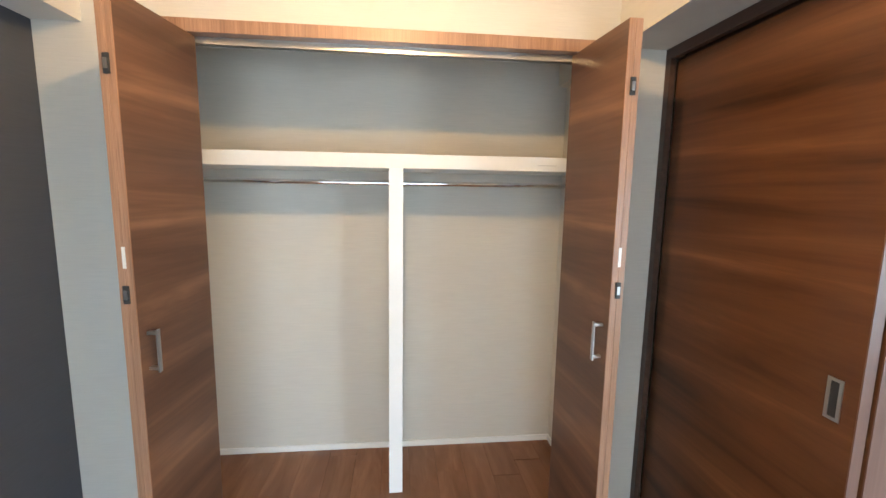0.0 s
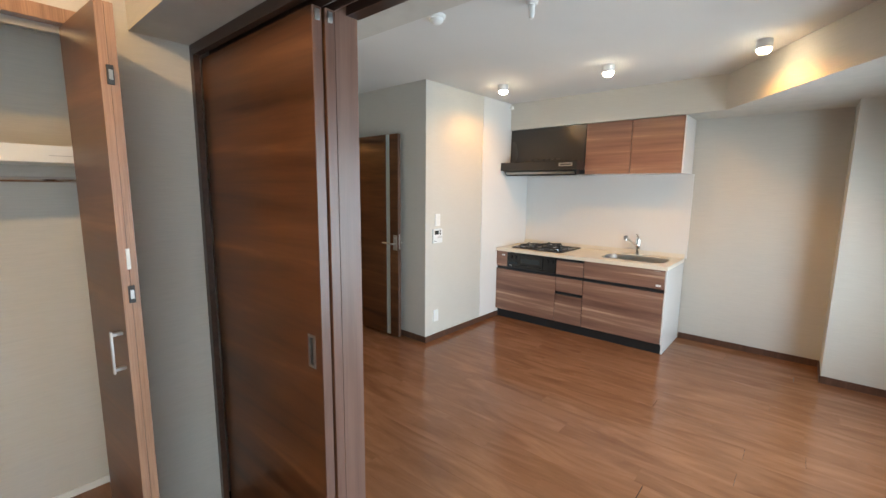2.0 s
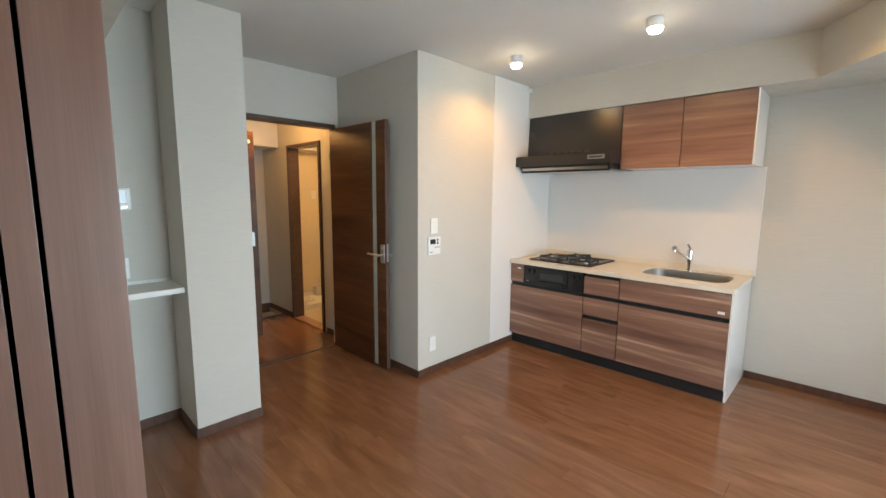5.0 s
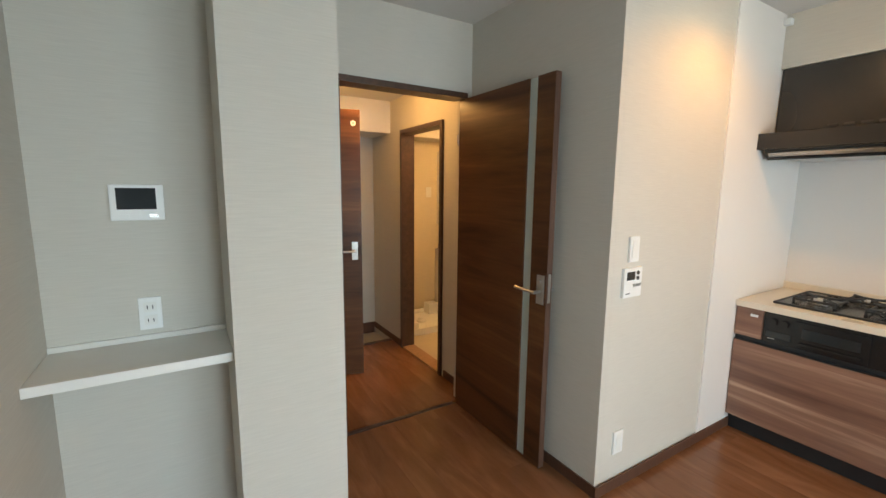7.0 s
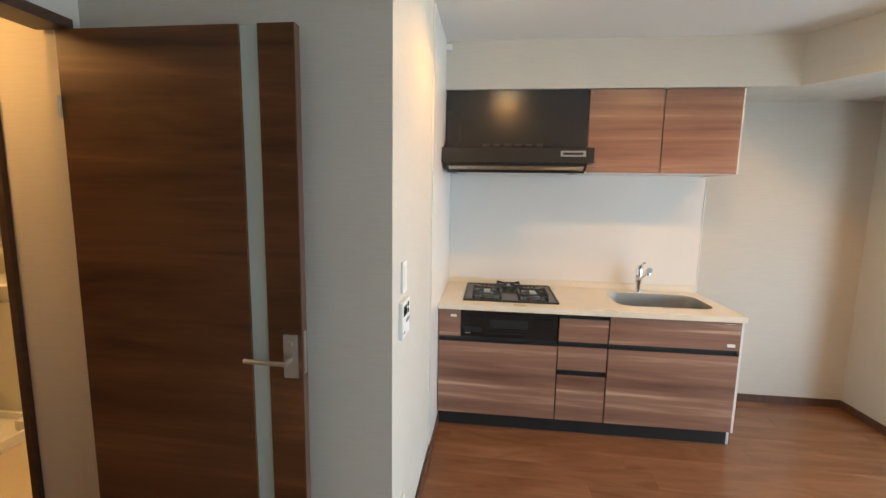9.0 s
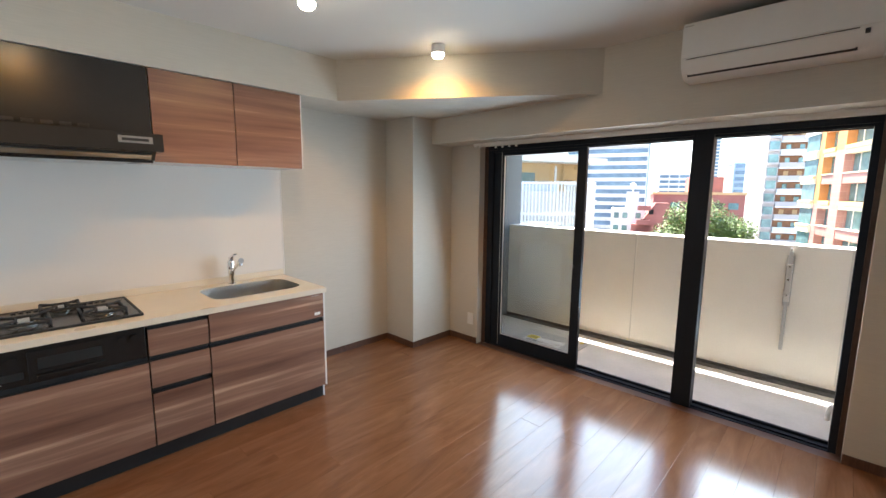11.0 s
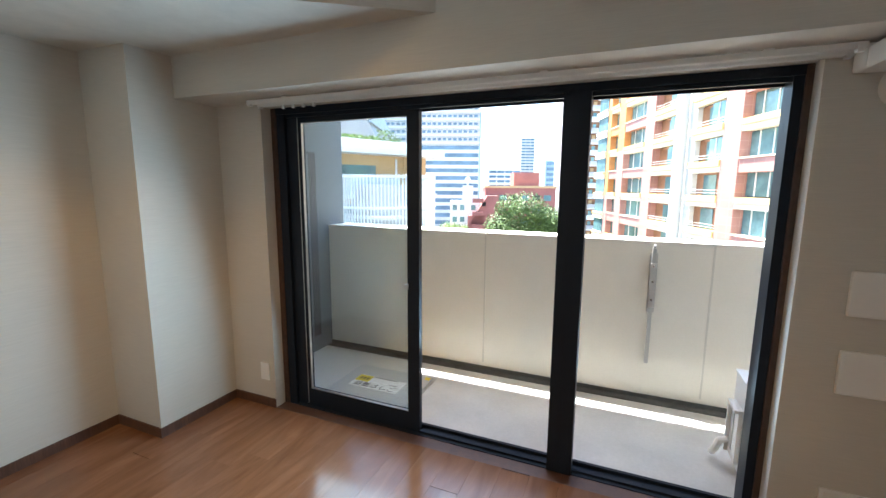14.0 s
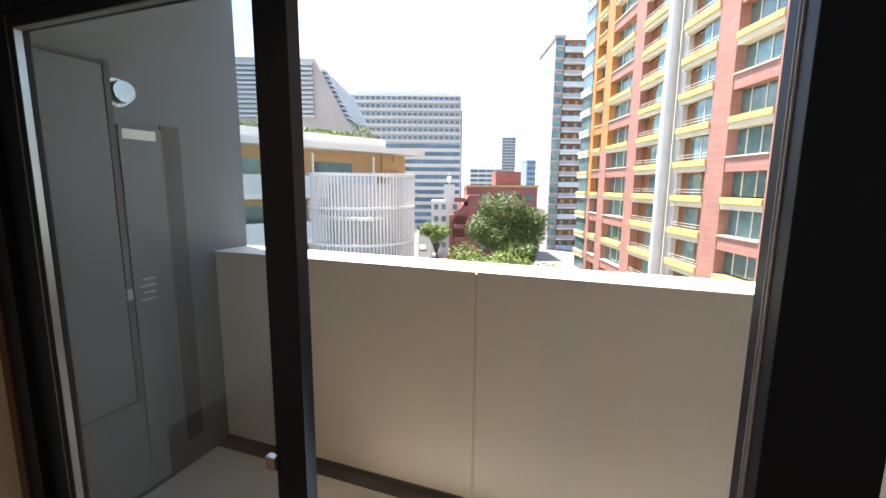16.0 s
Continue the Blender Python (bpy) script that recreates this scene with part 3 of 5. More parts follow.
part("badge", box_bm((KB - 0.0015, KB, 0.955, 1.0, 0.655, 0.675), bevel=0.0005), M_WHITE, uf, "small pale badge")
part("badge", box_bm((KB - 0.0012, KB, 0.965, 1.02, 0.798, 0.801)), M_ALU, uf, "thin metallic mark")
channel(sink_unit, 0.928, 1.692, 0.600, 0.632)
part("end_panel", box_bm((KB + 0.004, 5.82, 0.912, 0.925, 0.10, 0.813), (5.188, 5.82, 0.912, 0.925, 0.0, 0.10)), M_PANEL, sink_unit, "white laminate end panel")
kick = thing("kick_board", (5.19, 1.85, 0.0), "black plinth under the kitchen cabinets", "kick board")
part("board", box_bm((5.19, 5.20, 0.926, 2.772, 0.0, 0.099)), M_KICK, kick)


def rounded(x0, x1, y0, y1, r, n=7):
    pts = []
    for cx, cy, a in ((x1 - r, y1 - r, 0), (x0 + r, y1 - r, 90), (x0 + r, y0 + r, 180), (x1 - r, y0 + r, 270)):
        for i in range(n):
            t = radians(a + 90 * i / (n - 1))
            pts.append((cx + r * math.cos(t), cy + r * math.sin(t)))
    return pts


SINK = (5.285, 5.685, 0.995, 1.605)
wt = thing("worktop", (5.48, 1.85, 0.815), "cream artificial marble kitchen worktop with a sink cut-out", "worktop")
# the slab as rings of quads round the sink cut-out
def ring_hits(outline, c, angles):
    out = []
    for t in angles:
        d = Vector((math.cos(t), math.sin(t)))
        for (ax, ay), (bx, by) in zip(outline, outline[1:] + outline[:1]):
            e, f = Vector((bx - ax, by - ay)), Vector((ax - c[0], ay - c[1]))
            den = d.x * e.y - d.y * e.x
            if abs(den) < 1e-12:
                continue
            k, u = (f.x * e.y - f.y * e.x) / den, (f.x * d.y - f.y * d.x) / den
            if k > 0 and -1e-6 <= u <= 1 + 1e-6:
                out.append((c[0] + d.x * k, c[1] + d.y * k))
                break
    return out


EDGE = [(5.128, 0.908), (5.82, 0.908), (5.82, 2.775), (5.128, 2.775)]
mid = ((SINK[0] + SINK[1]) / 2, (SINK[2] + SINK[3]) / 2)
turns = sorted([2 * math.pi * i / 96 - math.pi for i in range(96)] + [math.atan2(y - mid[1], x - mid[0]) for x, y in EDGE])
inner, outer = ring_hits(rounded(*SINK, 0.10), mid, turns), ring_hits(EDGE, mid, turns)
bm = bmesh.new()
rows = [[bm.verts.new((x, y, z)) for x, y in loop] for loop, z in ((inner, 0.85), (outer, 0.85), (outer, 0.815), (inner, 0.815))]
for p, q in zip(rows, rows[1:] + rows[:1]):
    for i in range(len(p)):
        j = (i + 1) % len(p)
        bm.faces.new((p[i], q[i], q[j], p[j]))
bmesh.ops.recalc_face_normals(bm, faces=bm.faces[:])
part("slab", bm, M_COUNTER, wt)
part("upstand", box_bm((5.800, 5.814, 0.908, 2.775, 0.8505, 0.895), bevel=0.002), M_COUNTER, wt)
sk = thing("kitchen_sink", (5.485, 1.30, 0.68), "stainless steel undermount sink bowl", "sink")
bm = bmesh.new()
loops = []
for inset, z, r in ((-0.006, 0.849, 0.105), (0.0, 0.845, 0.10), (0.008, 0.72, 0.095), (0.035, 0.69, 0.08), (0.12, 0.685, 0.05)):
    loops.append([bm.verts.new((x, y, z)) for x, y in rounded(SINK[0] + inset, SINK[1] - inset, SINK[2] + inset, SINK[3] - inset, r)])
for a, b in zip(loops, loops[1:]):
    for i in range(len(a)):
        bm.faces.new((a[i], b[i], b[(i + 1) % len(a)], a[(i + 1) % len(a)]))
bm.faces.new(loops[-1])
bmesh.ops.solidify(bm, geom=bm.faces[:], thickness=0.0015)
part("bowl", bm, M_BASIN, sk, smooth=True)
part("drain", lathe_bm([(0.055, 0.0), (0.055, 0.004), (0.045, 0.006), (0.02, 0.004)], (5.55, 1.30, 0.687)), M_CHROME, sk, "round drain cover", smooth=True)
FX, FY = 5.728, 1.345
fc = thing("kitchen_faucet", (FX, FY, 0.85), "chrome single-lever kitchen faucet with a slanting spout", "faucet")
part("base", lathe_bm([(0.027, 0), (0.027, 0.005), (0.017, 0.010), (0.0165, 0.060), (0.022, 0.072), (0.0245, 0.090), (0.0245, 0.168), (0.022, 0.176), (0.008, 0.178)], (FX, FY, 0.85)), M_CHROME, fc, smooth=True)
part("spout", tube_bm([(FX - 0.01, FY, 0.945), (FX - 0.15, FY + 0.018, 1.002), (FX - 0.235, FY + 0.030, 1.038)], 0.0115), M_CHROME, fc, smooth=True)
sh = part("spray_head", cyl_bm((FX - 0.225, FY + 0.029, 1.034), (FX - 0.305, FY + 0.040, 1.066), 0.015, 0.019), M_CHROME, fc, smooth=True)
part("nozzle", cyl_bm((FX - 0.295, FY + 0.039, 1.056), (FX - 0.297, FY + 0.039, 1.030), 0.014, 0.012), M_CHROME, sh, smooth=True)
part("lever", extrude_bm([(FX + 0.020, 1.030), (FX - 0.014, 1.030), (FX - 0.020, 1.046), (FX - 0.085, 1.078), (FX - 0.088, 1.086), (FX - 0.012, 1.058), (FX + 0.020, 1.052)], "y", FY - 0.010, FY + 0.010), M_CHROME, fc)

hob = thing("gas_hob", (5.50, 2.31, 0.85), "black glass three-burner gas hob with iron grates", "gas hob")
part("glass_top", box_bm((5.245, 5.745, 2.005, 2.612, 0.8505, 0.860), bevel=0.004), M_BLACK, hob)
part("rim", box_bm((5.232, 5.2445, 1.995, 2.622, 0.8505, 0.863), (5.7455, 5.758, 1.995, 2.622, 0.8505, 0.863), (5.2445, 5.7455, 1.995, 2.0045, 0.8505, 0.863), (5.2445, 5.7455, 2.6125, 2.622, 0.8505, 0.863)), M_KICK, hob, "black rim")
for bx, by, br in ((5.43, 2.465, 0.055), (5.43, 2.150, 0.055), (5.64, 2.308, 0.038)):
    bn = part("burner", lathe_bm([(br * 1.25, 0.0), (br * 1.25, 0.003), (br, 0.004), (br, 0.018), (br * 0.8, 0.024), (br * 0.4, 0.026)], (bx, by, 0.860)), M_STEEL, hob, "steel burner head", smooth=True)
    gr = bmesh.new()
    w = br + 0.078
    for k in range(4):
        a = math.pi / 4 + k * math.pi / 2
        c, s = math.cos(a), math.sin(a)
        cyl_bm((bx + c * br * 0.7, by + s * br * 0.7, 0.889), (bx + c * w, by + s * w, 0.889), 0.0075, seg=8, bm=gr)
        cyl_bm((bx + c * w, by + s * w, 0.889), (bx + c * w, by + s * w, 0.860), 0.0075, seg=8, bm=gr)
        a2 = a + math.pi / 2
        cyl_bm((bx + c * w, by + s * w, 0.880), (bx + math.cos(a2) * w, by + math.sin(a2) * w, 0.880), 0.007, seg=8, bm=gr)
    part("grate", gr, M_KICK, hob, "black iron grate")
part("exhaust_grille", box_bm(*[(5.705, 5.735, 2.10 + 0.03 * i, 2.12 + 0.03 * i, 0.860, 0.866) for i in range(14)]), M_KICK, hob)
grill = thing("fish_grill", (5.16, 2.32, 0.634), "black built-in gas fish grill with a window and knobs", "grill oven")
part("body", box_bm((KB + 0.006, 5.60, 2.012, 2.627, 0.634, 0.813), bevel=0.002), M_BLACK, grill)
gd = part("grill_door", box_bm((KB - 0.004, KB + 0.006, 2.165, 2.475, 0.645, 0.79), bevel=0.003), M_BLACK, grill)
part("grill_window", box_bm((KB - 0.006, KB - 0.004, 2.20, 2.44, 0.70, 0.755), bevel=0.0006), M_LCD, gd, "dark glass window")
part("grill_handle", box_bm((KB - 0.022, KB - 0.004, 2.19, 2.45, 0.658, 0.676), bevel=0.004), M_BLACK, gd)
for y in (2.06, 2.115, 2.525, 2.58):
    part("knob", cyl_bm((KB - 0.008, y, 0.757), (KB + 0.006, y, 0.757), 0.020, 0.020), M_BLACK, grill, smooth=True)
part("control_strip", box_bm((KB + 0.003, KB + 0.006, 2.49, 2.61, 0.665, 0.70), bevel=0.0005), M_LCD, grill)
part("print_mark", box_bm((KB + 0.0035, KB + 0.006, 2.565, 2.60, 0.655, 0.659)), M_ALU, grill, "tiny pale printing")

hood = thing("range_hood", (5.5, 2.31, 1.70), "black enamelled range hood under the soffit", "range hood")
part("upper_box", extrude_bm([(5.815, 1.86), (5.815, 2.234), (5.392, 2.234), (5.376, 1.845), (5.376, 1.80), (5.815, 1.80)], "y", 1.852, 2.770), M_HOOD, hood)
part("canopy_lip", extrude_bm([(5.176, 1.752), (5.180, 1.842), (5.19, 1.846), (5.376, 1.846), (5.376, 1.752)], "y", 1.846, 2.776), M_HOOD, hood)
part("canopy_tray", extrude_bm([(5.215, 1.752), (5.81, 1.752), (5.76, 1.708), (5.262, 1.708)], "y", 1.875, 2.755), M_HOOD, hood)
part("filter_plate", box_bm((5.29, 5.72, 1.95, 2.70, 1.700, 1.708), bevel=0.003), M_ALU, hood, "grey metal filter plate")
part("grease_tray", extrude_bm([(5.222, 1.733), (5.230, 1.739), (5.256, 1.717), (5.248, 1.711)], "y", 1.895, 2.735), M_ALU, hood, "bright metal grease tray")
part("tray_rim", extrude_bm([(5.246, 1.704), (5.250, 1.7055), (5.275, 1.7055), (5.275, 1.694), (5.250, 1.694)], "y", 1.885, 2.745), M_HOOD, hood, "black lower rim")
part("brand_plate", box_bm((5.1735, 5.1775, 1.895, 2.045, 1.790, 1.825), bevel=0.0008), M_ALU, hood, "pale metal name plate")
part("name_bar", box_bm((5.1725, 5.1737, 1.912, 2.03, 1.800, 1.814)), M_KICK, hood, "dark bar on the plate")
for i in range(6):
    part("switch", box_bm((5.3715, 5.379, 2.13 + 0.07 * i, 2.175 + 0.07 * i, 1.872, 1.888), bevel=0.001), M_KICK, hood, "dark push switch")
for y0, y1 in ((0.924, 1.384), (1.388, 1.846)):
    uc = thing("wall_cabinet", (5.6, (y0 + y1) / 2, 1.71), "walnut wall cabinet with a plain door under the soffit", "kitchen cabinet", "kitchen wall cabinets")
    part("body", box_bm((5.407, 5.815, y0, y1, 1.712, 2.234)), M_PANEL, uc, "white carcass")
    part("door", box_bm((5.386, 5.405, y0 + 0.001, y1 - 0.001, 1.708, 2.232), bevel=0.0012), M_KIT, uc)
    if y0 < 1:
        part("end_panel", box_bm((5.39, 5.815, 0.914, 0.923, 1.708, 2.232)), M_PANEL, uc, "white end panel")
bs = thing("backsplash", (5.822, 1.84, 0.85), "glossy white kitchen backsplash panel with a thin metal edge", "backsplash")
part("panel", box_bm((5.815, 5.829, 0.897, 2.776, 0.85, 1.711)), M_PANEL, bs)
part("edge_strip", box_bm((5.812, 5.829, 0.891, 0.897, 0.85, 1.711)), M_WHITE, bs, "thin bright edge strip")

# ---- living room ----
def plate_thing(name, at, size, axis, label, category, group="", depth=0.010, r=0.003):
    """A cover plate on a wall; at: middle on the wall's face; axis: the way it faces."""
    x, y, z = at
    w, h = size
    d = thing(name, at, label, category, group)
    if axis in ("+y", "-y"):
        s = 1 if axis == "+y" else -1
        lo, hi = sorted((y, y + s * depth))
        part("plate", box_bm((x - w / 2, x + w / 2, lo, hi, z - h / 2, z + h / 2), bevel=r), M_WHITE, d)
    else:
        s = 1 if axis == "+x" else -1
        lo, hi = sorted((x, x + s * depth))
        part("plate", box_bm((lo, hi, y - w / 2, y + w / 2, z - h / 2, z + h / 2), bevel=r), M_WHITE, d)
    return d


sw = plate_thing("light_switch", (4.071, Y_COL, 1.231), (0.072, 0.122), "-y", "white wall light switch plate", "light switch")
part("rocker", box_bm((4.052, 4.090, Y_COL - 0.0125, Y_COL - 0.010, 1.188, 1.274), bevel=0.001), M_MELAMINE, sw)
rc = plate_thing("hot_water_remote", (4.067, Y_COL, 1.072), (0.135, 0.142), "-y", "white bath water heater control panel", "control panel", depth=0.016)
part("display", box_bm((4.018, 4.078, Y_COL - 0.0175, Y_COL - 0.016, 1.085, 1.125), bevel=0.0005), M_LCD, rc, "dark display")
for i in range(2):
    part("button", cyl_bm((4.10, Y_COL - 0.019, 1.118 - 0.026 * i), (4.10, Y_COL - 0.016, 1.118 - 0.026 * i), 0.010), M_INKSHADE, rc, "dark round button")
for i in range(3):
    part("button", box_bm((4.066 + 0.022 * i, 4.082 + 0.022 * i, Y_COL - 0.0185, Y_COL - 0.016, 1.052, 1.066), bevel=0.001), M_ALU, rc, "small grey button")
part("print_mark", box_bm((4.015, 4.045, Y_COL - 0.0168, Y_COL - 0.016, 1.018, 1.023)), M_INKSHADE, rc)
ol = plate_thing("wall_outlet", (4.054, Y_COL, 0.250), (0.072, 0.120), "-y", "white wall outlet plate low on the wall", "wall outlet", "wall outlets")
part("insert", box_bm((4.038, 4.070, Y_COL - 0.0115, Y_COL - 0.010, 0.205, 0.295), bevel=0.0006), M_MELAMINE, ol)
ic = plate_thing("intercom", (2.123, 3.455, 1.444), (0.160, 0.128), "-y", "white video intercom monitor in the niche", "intercom", depth=0.022, r=0.004)
part("screen", box_bm((2.063, 2.180, 3.431, 3.433, 1.420, 1.496), bevel=0.0006), M_LCD, ic, "dark glossy screen")
for x, mt in ((2.07, M_WHITE), (2.105, M_WHITE), (2.155, M_STEEL)):
    part("button", box_bm((x, x + 0.028, 3.431, 3.433, 1.390, 1.403), bevel=0.001), mt, ic)
no = plate_thing("wall_outlet", (2.132, 3.455, 1.03), (0.072, 0.122), "-y", "white double socket plate over the niche shelf", "wall outlet", "wall outlets")
for z in (1.055, 1.005):
    so = part("socket", box_bm((2.112, 2.152, 3.4435, 3.445, z - 0.018, z + 0.018), bevel=0.0006), M_MELAMINE, no)
    part("slot", box_bm((2.122, 2.125, 3.443, 3.4437, z - 0.008, z + 0.006), (2.139, 2.142, 3.443, 3.4437, z - 0.008, z + 0.006)), M_INKSHADE, so, "dark pin slots")
ns = thing("niche_shelf", (2.11, 3.30, 0.89), "white counter shelf fixed across the niche", "shelf")
part("board", box_bm((1.833, 2.379, 3.155, 3.454, 0.896, 0.928), bevel=0.002), M_MELAMINE, ns)
part("upstand", box_bm((1.833, 2.379, 3.444, 3.4545, 0.9285, 0.948), bevel=0.001), M_MELAMINE, ns)
plate_thing("light_switch", (X_PART, -0.557, 1.255), (0.072, 0.122), "+x", "white light switch on the partition", "light switch")
plate_thing("light_switch", (1.50, Y_WIN, 0.93), (0.050, 0.18), "+y", "narrow white switch plate on the bedroom wall", "light switch")
plate_thing("wall_outlet", (5.135, Y_WIN, 0.25), (0.072, 0.120), "+y", "white wall outlet beside the balcony window", "wall outlet", "wall outlets")
for z in (1.114, 0.80):
    v = plate_thing("wall_vent", (2.056, Y_WIN, z), (0.190, 0.176), "+y", "square white wall vent cover with rounded corners", "wall vent", "wall vents", 0.022, 0.008)
    part("pull_tab", box_bm((1.975, 2.005, -0.735, -0.732, z - 0.075, z - 0.060), bevel=0.001), M_MELAMINE, v)
tv = plate_thing("wall_outlet", (2.064, Y_WIN, 0.242), (0.170, 0.112), "+y", "wide white television and power outlet plate", "wall outlet", "wall outlets")
part("socket", box_bm((2.085, 2.135, Y_WIN + 0.010, Y_WIN + 0.0115, 0.20, 0.285), bevel=0.0006), M_MELAMINE, tv)
part("aerial_socket", cyl_bm((2.040, Y_WIN + 0.010, 0.242), (2.040, Y_WIN + 0.014, 0.242), 0.008), M_ALU, tv, "small metal aerial socket")

# hallway door, standing open
hd = thing("hall_door", (3.80, 3.897, 0.0), "open walnut hallway door with a frosted glass strip", "door")
part("leaf", box_bm((3.808, 3.843, 3.257, 3.898, 0.010, 2.066), bevel=0.0015), M_DOOR, hd)
st = part("lock_stile", box_bm((3.808, 3.843, 3.076, 3.194, 0.010, 2.066), bevel=0.0015), M_DOOR, hd)
part("edge_band", box_bm((3.8078, 3.8432, 3.072, 3.076, 0.010, 2.066), bevel=0.001), M_BASE, st, "lighter brown edge")
part("glass_strip", box_bm((3.818, 3.833, 3.193, 3.258, 0.012, 2.064)), M_FROST, hd, "frosted glass strip")
for s, x0 in ((-1, 3.808), (1, 3.843)):
    lo, hi = sorted((x0, x0 + s * 0.008))
    hp = part("handle_plate", box_bm((lo, hi, 3.088, 3.138, 0.918, 1.070), bevel=0.002), M_ALU, hd, "satin metal handle plate")
    part("spindle", cyl_bm((x0 + s * 0.006, 3.113, 0.985), (x0 + s * 0.055, 3.113, 0.985), 0.009), M_ALU, hp, smooth=True)
    part("lever", tube_bm([(x0 + s * 0.05, 3.105, 0.985), (x0 + s * 0.052, 3.18, 0.986), (x0 + s * 0.050, 3.255, 0.988)], 0.008), M_ALU, hp, smooth=True)
    part("thumb_turn", cyl_bm((x0 + s * 0.006, 3.113, 1.04), (x0 + s * 0.020, 3.113, 1.04), 0.010), M_ALU, hp, smooth=True)
part("latch_plate", box_bm((3.817, 3.834, 3.070, 3.072, 0.93, 1.08)), M_ALU, hd, "metal latch plate")
for z in (0.25, 1.82):
    part("hinge", cyl_bm((3.802, 3.902, z - 0.035), (3.802, 3.902, z + 0.035), 0.005, seg=12), M_ALU, hd, smooth=True)

# air conditioner with its pipe cover
ac = thing("air_conditioner", (2.83, -0.36, 2.20), "white wall-mounted air conditioner over the window", "air conditioner")
AC0, AC1 = 2.392, 3.208
part("housing", extrude_bm([(-0.469, 2.205), (-0.469, 2.495), (-0.30, 2.495), (-0.262, 2.487), (-0.250, 2.46), (-0.250, 2.30), (-0.262, 2.262), (-0.30, 2.222), (-0.34, 2.205)], "x", AC0, AC1), M_WHITE, ac, smooth=True)
part("front_panel", box_bm((AC0 + 0.004, AC1 - 0.004, -0.250, -0.243, 2.305, 2.488), bevel=0.003), M_WHITE, ac)
fl = part("louvre_flap", extrude_bm([(-0.252, 2.296), (-0.246, 2.292), (-0.287, 2.222), (-0.295, 2.226)], "x", AC0 + 0.10, AC1 - 0.035), M_WHITE, ac)
# solid dark strips stand in for the shade above and below the flap
part("flap_gap_shade", extrude_bm([(-0.251, 2.303), (-0.249, 2.300), (-0.249, 2.298), (-0.252, 2.297)], "x", AC0 + 0.09, AC1 - 0.028), M_INKSHADE, ac, "dark strip painting the shaded gap over the flap")
part("flap_gap_shade", extrude_bm([(-0.296, 2.228), (-0.291, 2.225), (-0.301, 2.214), (-0.306, 2.217)], "x", AC0 + 0.09, AC1 - 0.028), M_INKSHADE, ac, "dark strip painting the shaded gap under the flap")
part("sensor_window", box_bm((AC0 + 0.055, AC0 + 0.072, -0.260, -0.2475, 2.272, 2.292), bevel=0.001), M_INKSHADE, ac, "small dark receiver window")
part("name_bar", box_bm((AC1 - 0.055, AC1 - 0.012, -0.2435, -0.2425, 2.470, 2.476)), M_ALU, ac, "tiny grey mark")
pc = thing("pipe_cover", (2.2, -0.43, 2.1), "white plastic pipe cover from the air conditioner", "pipe cover")
part("side_run", box_bm((2.235, 2.391, -0.469, -0.405, 2.195, 2.285), bevel=0.008), M_WHITE, pc)
part("elbow", box_bm((2.142, 2.240, -0.469, -0.400, 2.195, 2.305), bevel=0.012), M_WHITE, pc)
part("drop_run", box_bm((2.150, 2.232, -0.469, -0.405, 1.985, 2.197), bevel=0.008), M_WHITE, pc)
part("lower_elbow", box_bm((2.144, 2.238, -0.49, -0.395, 1.905, 1.99), bevel=0.014), M_WHITE, pc)
part("back_run", box_bm((2.150, 2.232, -0.73, -0.488, 1.912, 1.985), bevel=0.008), M_WHITE, pc)
part("side_joint", box_bm((2.02, 2.236, -0.756, -0.66, 1.915, 1.998), bevel=0.012), M_WHITE, pc)
part("sleeve_cap", cyl_bm((2.078, -0.756, 1.865), (2.078, -0.70, 1.865), 0.078, 0.070, 32), M_WHITE, pc, smooth=True)
ao = plate_thing("wall_outlet", (2.225, -0.47, 2.395), (0.075, 0.125), "+y", "white power outlet beside the air conditioner", "wall outlet", "wall outlets")
part("plug", box_bm((2.205, 2.245, -0.460, -0.435, 2.350, 2.385), bevel=0.004), M_WHITE, ao)
part("cord", tube_bm([(2.225, -0.44, 2.355), (2.222, -0.435, 2.32), (2.225, -0.44, 2.29)], 0.004, 8), M_WHITE, ao, smooth=True)

# downlights and ceiling fittings
for lx, ly in (*DOWNLIGHTS, (0.50, 0.95)):
    d = thing("ceiling_downlight", (lx, ly, 2.455), "small white surface downlight glowing warm", "downlight", "ceiling downlights")
    part("can", lathe_bm([(0.046, 0.085), (0.046, 0.034), (0.044, 0.028), (0.041, 0.028), (0.039, 0.04), (0.02, 0.05)], (lx, ly, 2.455)), M_WHITE, d, smooth=True)
    part("bulb", lathe_bm([(0.012, -0.018), (0.030, -0.012), (0.042, 0.002), (0.043, 0.012), (0.02, 0.028)], (lx, ly, 2.470)), M_BULB, d, "glowing bulb", smooth=True)
sd = thing("smoke_detector", (2.89, 1.755, 2.49), "round white ceiling smoke detector", "smoke detector")
part("base", lathe_bm([(0.052, 0.05), (0.052, 0.035), (0.045, 0.030)], (2.89, 1.755, 2.49)), M_WHITE, sd, smooth=True)
part("dome", lathe_bm([(0.040, 0.032), (0.038, 0.016), (0.024, 0.004), (0.008, 0.0)], (2.89, 1.755, 2.49)), M_WHITE, sd, smooth=True)
lc = thing("ceiling_rose", (3.05, 1.22, 2.44), "white ceiling lamp socket with a hanging tail", "ceiling socket")
part("socket", lathe_bm([(0.032, 0.10), (0.032, 0.075), (0.026, 0.07)], (3.05, 1.22, 2.44)), M_WHITE, lc, smooth=True)
